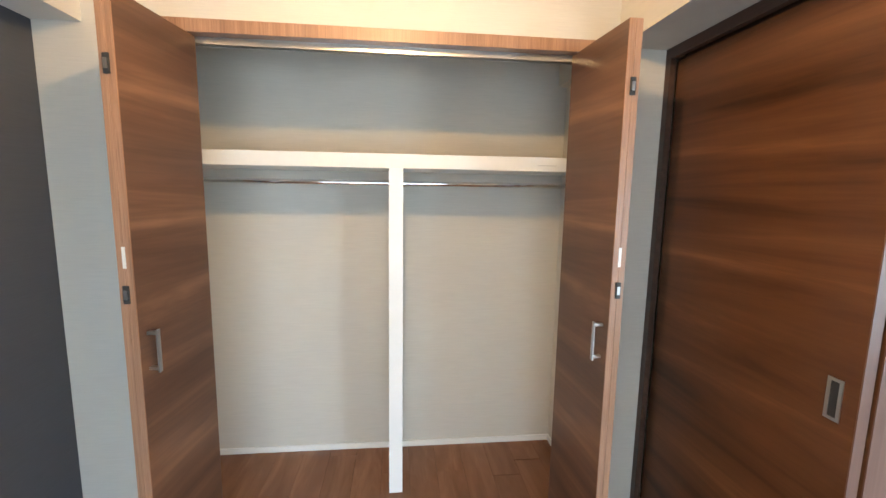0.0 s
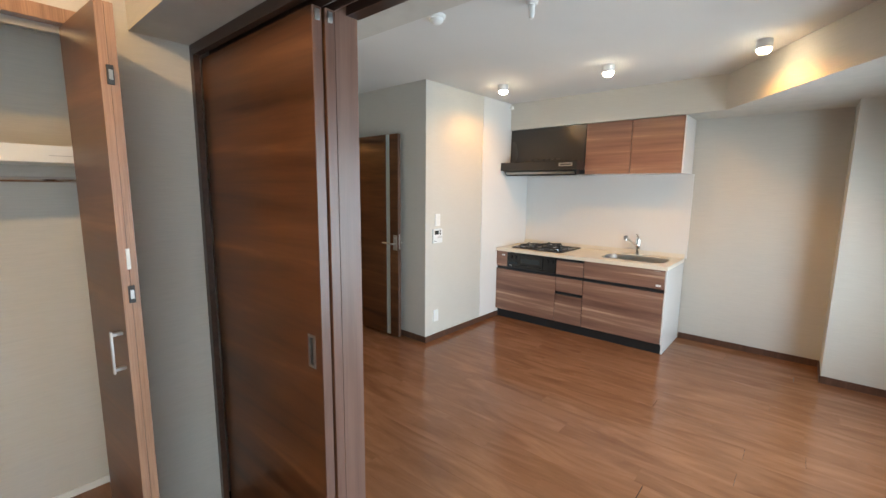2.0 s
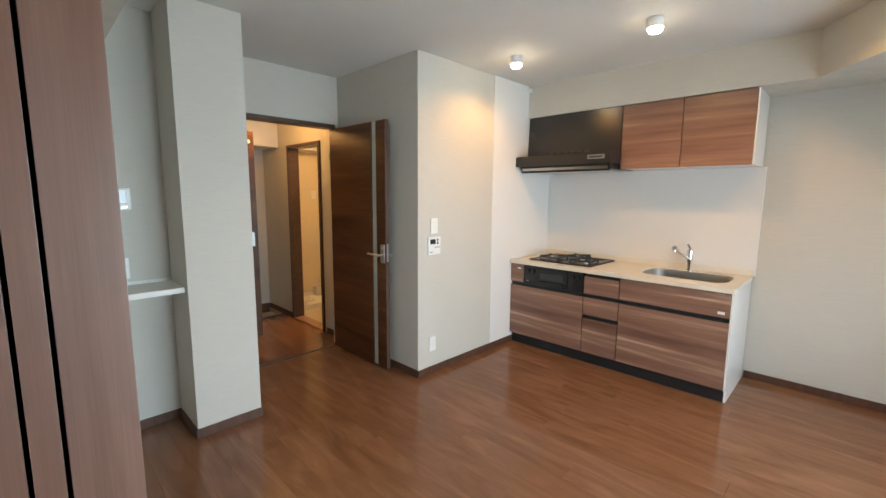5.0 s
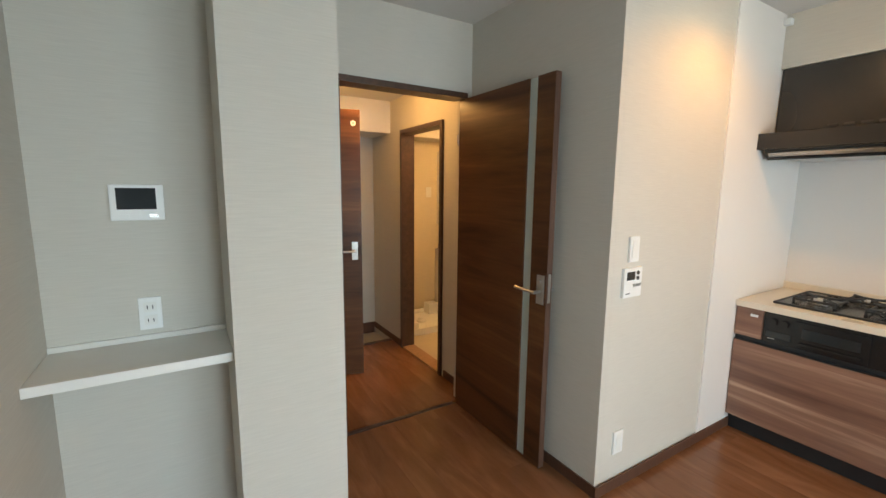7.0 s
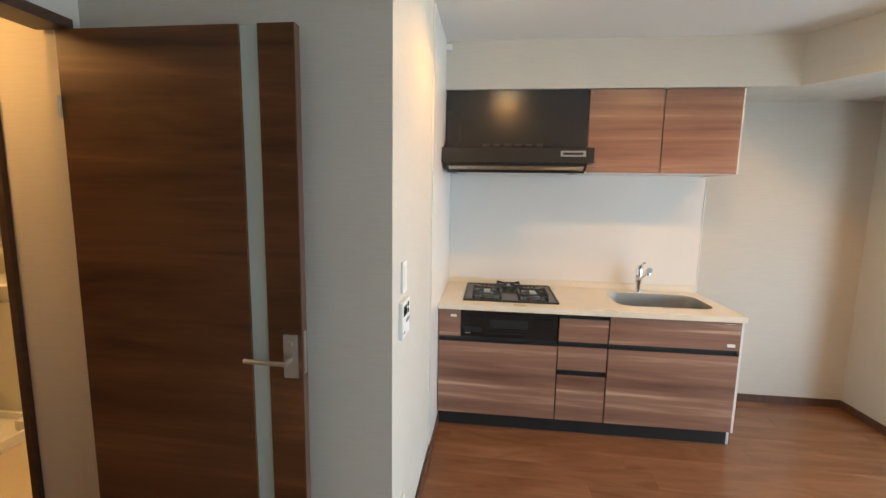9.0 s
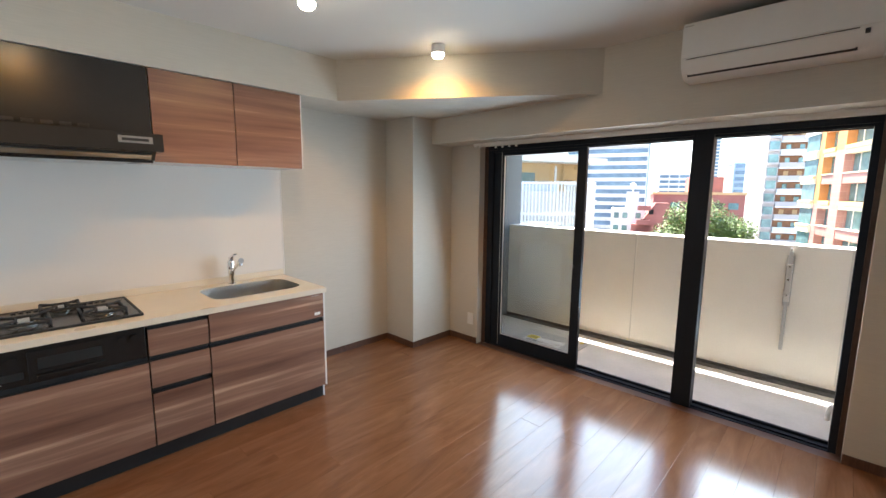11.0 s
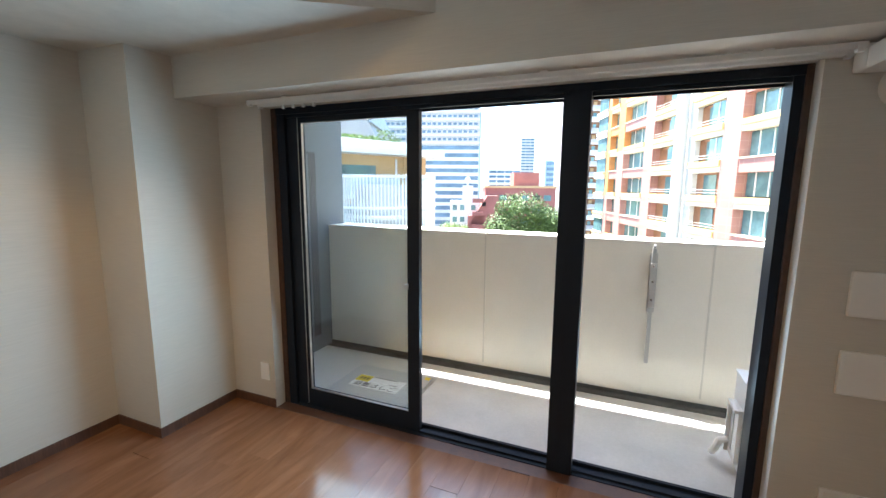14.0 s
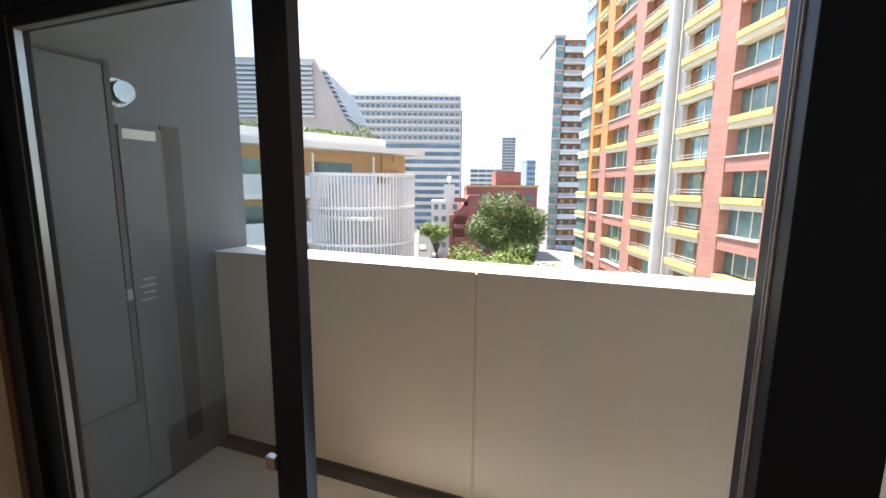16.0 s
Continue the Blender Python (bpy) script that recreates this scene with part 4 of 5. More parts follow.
part("tail", lathe_bm([(0.016, 0.072), (0.016, 0.02), (0.010, 0.0)], (3.05, 1.22, 2.44)), M_WHITE, lc, smooth=True)
cs = thing("corner_clip", (5.36, 2.75, 2.5), "tiny white plastic fitting in the ceiling corner", "fitting")
part("block", box_bm((5.335, 5.374, 2.74, 2.776, 2.475, 2.51), bevel=0.003), M_WHITE, cs)
cr2 = thing("curtain_rail", (3.65, -0.68, 1.99), "white double curtain rail over the balcony window", "curtain rail", "curtain rails")
for y in (-0.735, -0.655):
    part("rail", extrude_bm([(y - 0.011, 1.975), (y - 0.011, 1.998), (y + 0.011, 1.998), (y + 0.011, 1.975), (y + 0.007, 1.975), (y + 0.007, 1.994), (y - 0.007, 1.994), (y - 0.007, 1.975)], "x", 2.24, 5.045), M_WHITE, cr2)
    for x in (2.25, 5.02):
        part("end_stop", box_bm((x, x + 0.018, y - 0.013, y + 0.013, 1.966, 1.999), bevel=0.002), M_WHITE, cr2)
for x in (2.5, 3.3, 4.1, 4.75):
    part("bracket", box_bm((x, x + 0.03, -0.75, -0.64, 1.998, 2.004), bevel=0.001), M_WHITE, cr2)
for i in range(4):
    part("runner", box_bm((4.62 + 0.075 * i, 4.635 + 0.075 * i, -0.742, -0.728, 1.955, 1.977), bevel=0.002), M_WHITE, cr2)

# ---- balcony window ----
w1 = tagged(thing("window_1", (3.68, -0.88, 0.0), "black aluminium balcony sliding window, partly open", "window"), kind="structure")
part("casing", box_bm((5.015, 5.055, -0.868, -0.838, 0.0, 1.985), (2.315, 2.340, -0.868, -0.838, 0.0, 1.985), bevel=0.001), M_TRIM, w1, "dark brown inner casing")
part("frame_head", box_bm((2.340, 5.015, -0.955, -0.838, 1.945, 1.984), (2.340, 5.015, -0.87, -0.855, 1.925, 1.945), (2.340, 5.015, -0.955, -0.945, 1.925, 1.945)), M_FRAME, w1)
part("frame_jamb", box_bm((4.955, 5.015, -0.955, -0.845, 0.0, 1.945)), M_FRAME, w1)
part("frame_jamb", box_bm((2.340, 2.376, -0.955, -0.845, 0.0, 1.945)), M_FRAME, w1)
part("sill_track", box_bm((2.372, 4.975, -0.96, -0.845, -0.04, 0.004), (2.372, 4.975, -0.875, -0.869, 0.004, 0.016), (2.372, 4.975, -0.955, -0.935, 0.004, 0.022)), M_FRAME, w1)
sash = part("sash", box_bm((4.842, 4.955, -0.902, -0.868, 0.016, 1.942), (4.022, 4.100, -0.902, -0.868, 0.016, 1.942), (4.100, 4.842, -0.902, -0.868, 0.016, 0.130), (4.100, 4.842, -0.902, -0.868, 1.892, 1.942)), M_FRAME, w1, "black aluminium sash")
g = part("pane", box_bm((4.095, 4.847, -0.888, -0.882, 0.125, 1.897)), M_SASHGLASS, sash, "clear glass pane")
g.visible_shadow = False
part("gasket", box_bm((4.8385, 4.8425, -0.882, -0.866, 0.13, 1.892), (4.10, 4.8385, -0.882, -0.866, 0.1295, 0.133), (4.10, 4.8385, -0.882, -0.866, 1.889, 1.8925)), M_ALU, sash, "thin grey glazing bead")
part("gasket", box_bm((4.868, 4.872, -0.868, -0.8655, 0.02, 1.94)), M_ALU, sash, "thin bright edge line")
part("latch", box_bm((4.092, 4.118, -0.868, -0.852, 0.905, 0.935), bevel=0.003), M_ALU, sash, "small window latch")
part("mullion", box_bm((3.124, 3.250, -0.925, -0.830, 0.004, 1.945), bevel=0.002), M_FRAME, w1, "thick black meeting stiles")
part("gasket", box_bm((3.2495, 3.2525, -0.884, -0.881, 0.01, 1.94), (3.2495, 3.2525, -0.872, -0.869, 0.01, 1.94)), M_LID, w1, "two thin grey ribs")

# ---- hallway and washroom ----
td = thing("toilet_door", (2.835, 4.875, 0.0), "open walnut toilet door with a round indicator", "door", turn=-17.2)
part("leaf", box_bm((0.0, 0.622, -0.018, 0.018, 0.012, 2.085), bevel=0.0015), M_DOORX, td)
part("indicator", cyl_bm((0.572, -0.022, 1.985), (0.572, -0.018, 1.985), 0.020), M_WHITE, td, "round white indicator", smooth=True)
part("indicator_dot", cyl_bm((0.572, -0.0235, 1.985), (0.572, -0.022, 1.985), 0.010), M_ALU, td, "grey dot")
hp = part("handle_plate", box_bm((0.545, 0.590, -0.026, -0.018, 0.95, 1.09), bevel=0.002), M_ALU, td, "satin metal handle plate")
part("spindle", cyl_bm((0.568, -0.07, 1.02), (0.568, -0.024, 1.02), 0.009), M_ALU, hp, smooth=True)
part("lever", cyl_bm((0.575, -0.068, 1.02), (0.47, -0.066, 1.02), 0.008), M_ALU, hp, smooth=True)
plate_thing("light_switch", (4.765, 6.0, 1.465), (0.072, 0.122), "-y", "cream washroom switch plate", "light switch")
pan = thing("washing_machine_pan", (4.44, 5.57, 0.0), "white plastic washing machine drain pan", "drain pan")
part("tray", box_bm((4.10, 4.78, 5.24, 5.90, 0.005, 0.03), (4.10, 4.78, 5.24, 5.265, 0.03, 0.075), (4.10, 4.78, 5.875, 5.90, 0.03, 0.075), (4.10, 4.125, 5.265, 5.875, 0.03, 0.075), (4.755, 4.78, 5.265, 5.875, 0.03, 0.075), bevel=0.006), M_WHITE, pan)
for x, y, z in ((4.11, 5.25, 0.14), (4.64, 5.75, 0.16), (4.11, 5.76, 0.12), (4.64, 5.25, 0.10)):
    part("corner_block", box_bm((x, x + 0.13, y, y + 0.13, 0.03, z), bevel=0.015), M_WHITE, pan)
part("drain_trap", lathe_bm([(0.055, 0.0), (0.055, 0.02), (0.04, 0.035), (0.03, 0.05), (0.012, 0.055)], (4.44, 5.57, 0.03)), M_WHITE, pan, smooth=True)
vn = thing("vanity_unit", (5.14, 5.7, 0.0), "white washbasin vanity unit with a moulded bowl", "vanity")
part("cabinet", box_bm((4.86, 5.42, 5.45, 5.995, 0.004, 0.78), bevel=0.004), M_MELAMINE, vn)
part("bowl", lathe_bm([(0.24, 0.0), (0.30, 0.06), (0.315, 0.13), (0.305, 0.14), (0.27, 0.09), (0.12, 0.03)], (5.12, 5.67, 0.78)), M_WHITE, vn, smooth=True)
part("faucet", tube_bm([(5.12, 5.93, 0.92), (5.12, 5.93, 1.05), (5.12, 5.82, 1.06)], 0.014), M_CHROME, vn, "chrome basin faucet", smooth=True)
mc = thing("mirror_cabinet", (5.14, 5.92, 1.05), "white mirror cabinet over the washbasin", "mirror cabinet")
part("box", box_bm((4.88, 5.42, 5.87, 5.998, 1.08, 1.95), bevel=0.003), M_WHITE, mc)
part("mirror", box_bm((4.90, 5.40, 5.864, 5.870, 1.12, 1.93)), M_SILVER, mc, "mirror glass")
wl = thing("washroom_valance", (4.8, 5.95, 2.05), "white boxed ledge high on the washroom wall", "ledge")
part("box", box_bm((4.07, 5.59, 5.70, 5.998, 2.06, 2.305), bevel=0.003), M_CEIL, wl)

# ---- balcony ----
for x in (3.969, 2.36):
    setting("trim_parapet_joint", box_bm((x - 0.006, x + 0.006, -2.005, -2.0, 0.02, 1.12)), M_SEAL, "sealed vertical joint in the parapet", "trim")
setting("parapet_coping", box_bm((-1.5, 3.965, -2.25, -1.998, 1.12, 1.134), (3.973, 5.54, -2.25, -1.998, 1.12, 1.134), bevel=0.003), M_CONC, "pale sunlit top of the parapet", "trim")
setting("trim_gutter", box_bm((-1.5, 5.54, -2.005, -1.925, -0.05, -0.045), (-1.5, 5.54, -2.005, -1.997, -0.045, -0.015)), M_GUTTER, "dark drain strip along the parapet", "trim")
ph = thing("laundry_pole_holder", (2.725, -1.985, 0.24), "folded grey metal laundry pole holder on the parapet", "pole holder")
part("bracket", box_bm((2.700, 2.750, -2.005, -1.993, 0.62, 1.05), bevel=0.003), M_ALU, ph)
part("arm", box_bm((2.712, 2.738, -1.993, -1.970, 0.24, 1.09), bevel=0.004), M_LID, ph)
part("sleeve", box_bm((2.706, 2.744, -1.995, -1.963, 0.66, 0.98), bevel=0.004), M_BASIN, ph, "bright middle sleeve")
for z in (0.72, 0.85, 0.96):
    part("bolt", cyl_bm((2.725, -1.963, z), (2.725, -1.950, z), 0.007, seg=10), M_STEEL, ph, smooth=True)
part("hook", tube_bm([(2.725, -1.96, 1.085), (2.725, -1.95, 1.11), (2.725, -1.93, 1.105)], 0.008, 8), M_ALU, ph, smooth=True)
ou = thing("outdoor_unit", (1.93, -1.28, -0.05), "pale grey outdoor air conditioner unit on the balcony floor", "outdoor unit")
part("casing", box_bm((1.55, 2.305, -1.42, -1.145, 0.0, 0.485), bevel=0.006), M_WHITE, ou)
part("lid", box_bm((1.545, 2.31, -1.425, -1.14, 0.487, 0.502), bevel=0.004), M_WHITE, ou)
cov = part("side_cover", box_bm((2.305, 2.325, -1.37, -1.225, 0.04, 0.345), (2.325, 2.345, -1.37, -1.225, 0.325, 0.345), (2.325, 2.345, -1.37, -1.352, 0.04, 0.325), bevel=0.004), M_WHITE, ou, "pale pipe connection cover")
# the cover's hollow is only a grey sheet coloured as its shade
part("cover_shade", box_bm((2.325, 2.328, -1.345, -1.29, 0.08, 0.31)), M_LID, cov, "grey sheet painting the shaded hollow of the cover")
part("valve", tube_bm([(2.33, -1.33, 0.12), (2.37, -1.34, 0.10), (2.385, -1.36, 0.03), (2.385, -1.42, -0.025)], 0.018, 10), M_WHITE, ou, "insulated pipe", smooth=True)
part("fan_grille", cyl_bm((1.85, -1.42, 0.25), (1.85, -1.432, 0.25), 0.2, seg=40), M_GUTTER, ou, "round dark fan grille", smooth=True)
for x in (1.62, 2.16):
    part("foot", box_bm((x, x + 0.08, -1.44, -1.125, -0.05, 0.0), bevel=0.004), M_GUTTER, ou)
eh = thing("escape_hatch", (4.62, -1.30, -0.05), "grey steel evacuation hatch lid with a yellow and white notice", "escape hatch")
part("rim", box_bm((4.26, 4.965, -1.66, -0.985, -0.05, -0.038), bevel=0.002), M_ALU, eh)
part("lid", box_bm((4.275, 4.95, -1.645, -1.0, -0.038, -0.028), bevel=0.003), M_LID, eh)
ntc = part("notice", box_bm((4.425, 4.845, -1.475, -1.285, -0.028, -0.026)), M_WHITE, eh, "white printed notice")
part("notice_patch", box_bm((4.72, 4.84, -1.47, -1.37, -0.0258, -0.0250)), M_YELLOW, ntc, "yellow warning patch")
part("notice_print", box_bm((4.50, 4.71, -1.468, -1.460, -0.0258, -0.0250), (4.46, 4.54, -1.392, -1.387, -0.0258, -0.0250), (4.74, 4.755, -1.44, -1.40, -0.0249, -0.0244), (4.77, 4.785, -1.44, -1.40, -0.0249, -0.0244), (4.80, 4.815, -1.44, -1.40, -0.0249, -0.0244)), M_INKSHADE, ntc, "dark print bars")
part("corner_mark", box_bm((4.29, 4.33, -1.63, -1.585, -0.028, -0.0265)), M_YELLOW, eh, "yellow corner mark")
fcurve = bpy.data.curves.new("notice_words", "FONT")
fcurve.body, fcurve.size, fcurve.align_x, fcurve.align_y, fcurve.extrude = "避難はしご", 0.074, "CENTER", "CENTER", 0.0003
words = new("notice_words", fcurve)
words.parent = ntc
words.location = Vector((4.635, -1.325, -0.0253)) - ORIGIN[ntc.name]
words.rotation_euler = (0, 0, math.pi)
fcurve.materials.append(M_INKSHADE)
pp = thing("partition_board", (5.515, -1.24, 0.47), "grey balcony partition board hung on the end wall", "partition board")
part("board", box_bm((5.495, 5.52, -1.47, -0.99, 0.49, 2.02), bevel=0.004), M_GREYPANEL, pp)
part("frame_post", box_bm((5.49, 5.535, -1.495, -1.47, 0.47, 2.04), bevel=0.003), M_GUTTER, pp, "dark metal edge post")
part("frame_top", box_bm((5.49, 5.535, -1.495, -0.985, 2.02, 2.035), bevel=0.002), M_GUTTER, pp, "dark metal edge")
part("frame_bottom", box_bm((5.49, 5.535, -1.495, -0.985, 0.475, 0.49), bevel=0.002), M_GUTTER, pp, "dark metal edge")
for z in (0.60, 1.60):
    part("stay", box_bm((5.52, 5.541, -1.49, -1.46, z, z + 0.03)), M_GUTTER, pp)
part("lock", box_bm((5.475, 5.495, -1.49, -1.465, 0.98, 1.03), bevel=0.003), M_ALU, pp, "small metal latch")
vc = thing("round_vent_cap", (5.52, -1.545, 1.92), "round steel vent cap on the grey end wall", "vent cap")
part("cap", cyl_bm((5.54, -1.545, 1.92), (5.48, -1.545, 1.92), 0.052, 0.047, 28), M_STEEL, vc, smooth=True)
part("flange", cyl_bm((5.541, -1.545, 1.92), (5.532, -1.545, 1.92), 0.062, seg=28), M_STEEL, vc, smooth=True)
rp = thing("service_door", (5.53, -1.67, 0.1), "tall flush grey service door in the end wall", "service door")
part("door", box_bm((5.528, 5.541, -1.73, -1.53, 0.10, 1.78), bevel=0.002), M_GREYPANEL, rp)
# a flat dark strip stands in for shade in the doorway's depth
part("reveal", box_bm((5.530, 5.541, -1.83, -1.731, 0.10, 1.80), bevel=0.001), M_GUTTER, rp, "flat dark strip painting the shade beside the recessed door")
for i in range(4):
    part("notice_print", box_bm((5.5268, 5.5282, -1.635, -1.570 + 0.012 * (i % 2), 1.05 - 0.034 * i, 1.058 - 0.034 * i)), M_LID, rp, "short grey print bar")
# a white plate paints the slit of light over the door
part("slot", box_bm((5.526, 5.529, -1.70, -1.545, 1.72, 1.765)), M_WHITE, rp, "white plate for the bright slit of light at the top")


# ---- outside ----
GROUND = -18.0
M_ASPHALT = surface("asphalt", (0.06, 0.06, 0.062), 0.12, 0.3, 0.85, grain=4, relief=0.1)
M_PAVE = surface("pavement_grey", (0.42, 0.40, 0.37), 0.08, 0.5, 0.8, grain=6)
M_LAND = surface("city_ground", (0.26, 0.25, 0.23), 0.15, 0.05, 0.9, grain=1)
M_BWHITE = surface("building_white", (0.66, 0.65, 0.62), 0.06, 0.4, 0.7, grain=5, relief=0.05)
M_BGREY = surface("building_grey", (0.42, 0.395, 0.385), 0.07, 0.4, 0.7, grain=5, relief=0.05)
M_BTAN = surface("building_tan", (0.52, 0.34, 0.17), 0.06, 0.5, 0.75, grain=6, relief=0.05)
M_YEL = surface("sill_yellow", (0.64, 0.46, 0.17), 0.06, 0.6, 0.7, grain=6, relief=0.05)
M_CRM = surface("sill_cream", (0.70, 0.62, 0.45), 0.06, 0.6, 0.75, grain=6, relief=0.05)
# near-black: shade painted behind the tiled block's bays, dark glass elsewhere
M_DARK = surface("bay_shade_dark_glass", (0.045, 0.036, 0.032), 0.2, 1.0, 0.8, grain=4)
M_BROWN = surface("balcony_brown", (0.26, 0.125, 0.065), 0.15, 1.0, 0.8, grain=4)
M_PIPE = surface("duct_grey", (0.58, 0.58, 0.56), 0.05, 0.6, 0.5, 0.2)
M_WIN = surface("window_glass_teal", (0.16, 0.27, 0.28), 0.35, 0.35, 0.12, 0.25, grain=2, relief=0.0, rvar=0.06)
M_WINBLUE = surface("window_glass_blue", (0.12, 0.19, 0.26), 0.35, 0.15, 0.20, 0.1, grain=1, relief=0.0, rvar=0.05)
M_LOUVRE = surface("louvre_grey", (0.46, 0.50, 0.54), 0.08, 0.5, 0.5, 0.3)
M_PALEGLASS = surface("pale_balcony_panel", (0.55, 0.60, 0.62), 0.06, 0.5, 0.25, relief=0.0)
M_SLAT = surface("screen_slat", (0.66, 0.66, 0.65), 0.04, 0.6, 0.5)
M_BLUEBOX = surface("building_bluegrey", (0.25, 0.33, 0.45), 0.08, 0.2, 0.6)
M_BARK = surface("bark", (0.09, 0.065, 0.045), 0.2, 2.0, 0.9, grain=12, relief=0.4)


def tiled(name, c, size, joint):
    m, n, l, b = nodes_of(name)
    br = n.new("ShaderNodeTexBrick")
    br.offset, br.inputs["Scale"].default_value = 0.0, 1.0
    br.inputs["Color1"].default_value, br.inputs["Color2"].default_value = (*c, 1), (*[x * 0.88 for x in c], 1)
    br.inputs["Mortar"].default_value = (*joint, 1)
    br.inputs["Brick Width"].default_value, br.inputs["Row Height"].default_value, br.inputs["Mortar Size"].default_value = size[0], size[1], 0.018
    tc, sep, comb = n.new("ShaderNodeTexCoord"), n.new("ShaderNodeSeparateXYZ"), n.new("ShaderNodeCombineXYZ")
    l.new(tc.outputs["Object"], sep.inputs[0])
    add = n.new("ShaderNodeMath")
    l.new(sep.outputs["X"], add.inputs[0])
    l.new(sep.outputs["Y"], add.inputs[1])
    l.new(add.outputs[0], comb.inputs["X"])
    l.new(sep.outputs["Z"], comb.inputs["Y"])
    l.new(comb.outputs[0], br.inputs["Vector"])
    broad = noise_tex(n, l, coords(n, l, (1, 1, 1)), 0.4, 4)
    col = mul(n, l, br.outputs["Color"], ramp(n, l, broad, [(0.3, (0.86,) * 3), (0.7, (1.0,) * 3)]))
    l.new(col, b.inputs["Base Color"])
    b.inputs["Roughness"].default_value = 0.6
    bump(n, l, br.outputs["Fac"], b, 0.3, 0.02)
    return m


M_REDTILE = tiled("red_tile", (0.42, 0.205, 0.165), (1.1, 0.62), (0.47, 0.27, 0.22))
M_ORANGE = tiled("orange_tile", (0.58, 0.25, 0.08), (1.1, 0.45), (0.50, 0.24, 0.10))
M_REDBRICK = surface("red_building", (0.29, 0.105, 0.088), 0.12, 0.3, 0.75, grain=3, relief=0.1)


def leaf_material(name, c1, c2):
    m, n, l, b = nodes_of(name)
    geo = n.new("ShaderNodeNewGeometry")
    l.new(ramp(n, l, geo.outputs["Random Per Island"], [(0.0, c1), (1.0, c2)]), b.inputs["Base Color"])
    b.inputs["Roughness"].default_value = 0.55
    b.inputs["Transmission Weight"].default_value = 0.0
    b.inputs["Subsurface Weight"].default_value = 0.0
    return m


M_LEAF = leaf_material("leaf_green", (0.045, 0.085, 0.012), (0.11, 0.165, 0.028))
M_LEAFLIGHT = leaf_material("leaf_light_green", (0.08, 0.13, 0.016), (0.17, 0.225, 0.035))

setting("ground", box_bm((-900, 900, -1500, 300, GROUND - 1, GROUND)), M_LAND, "pale city ground reaching the horizon", "ground")
FWD, RGT = Vector((0.3495, -0.9369, 0)), Vector((-0.9369, -0.3495, 0))
BASE = Vector((3.5, -0.26, 0))
TURN_OUT = math.degrees(math.atan2(FWD.y, FWD.x))


def far(d, lat, z):
    return BASE + FWD * d + RGT * lat + Vector((0, 0, z))


def building(name, d, lat, label):
    """A building whose own x runs away from the balcony and whose own y points to the left of that."""
    at = far(d, lat, GROUND)
    return thing(name, at, label, "building", "city buildings", TURN_OUT)


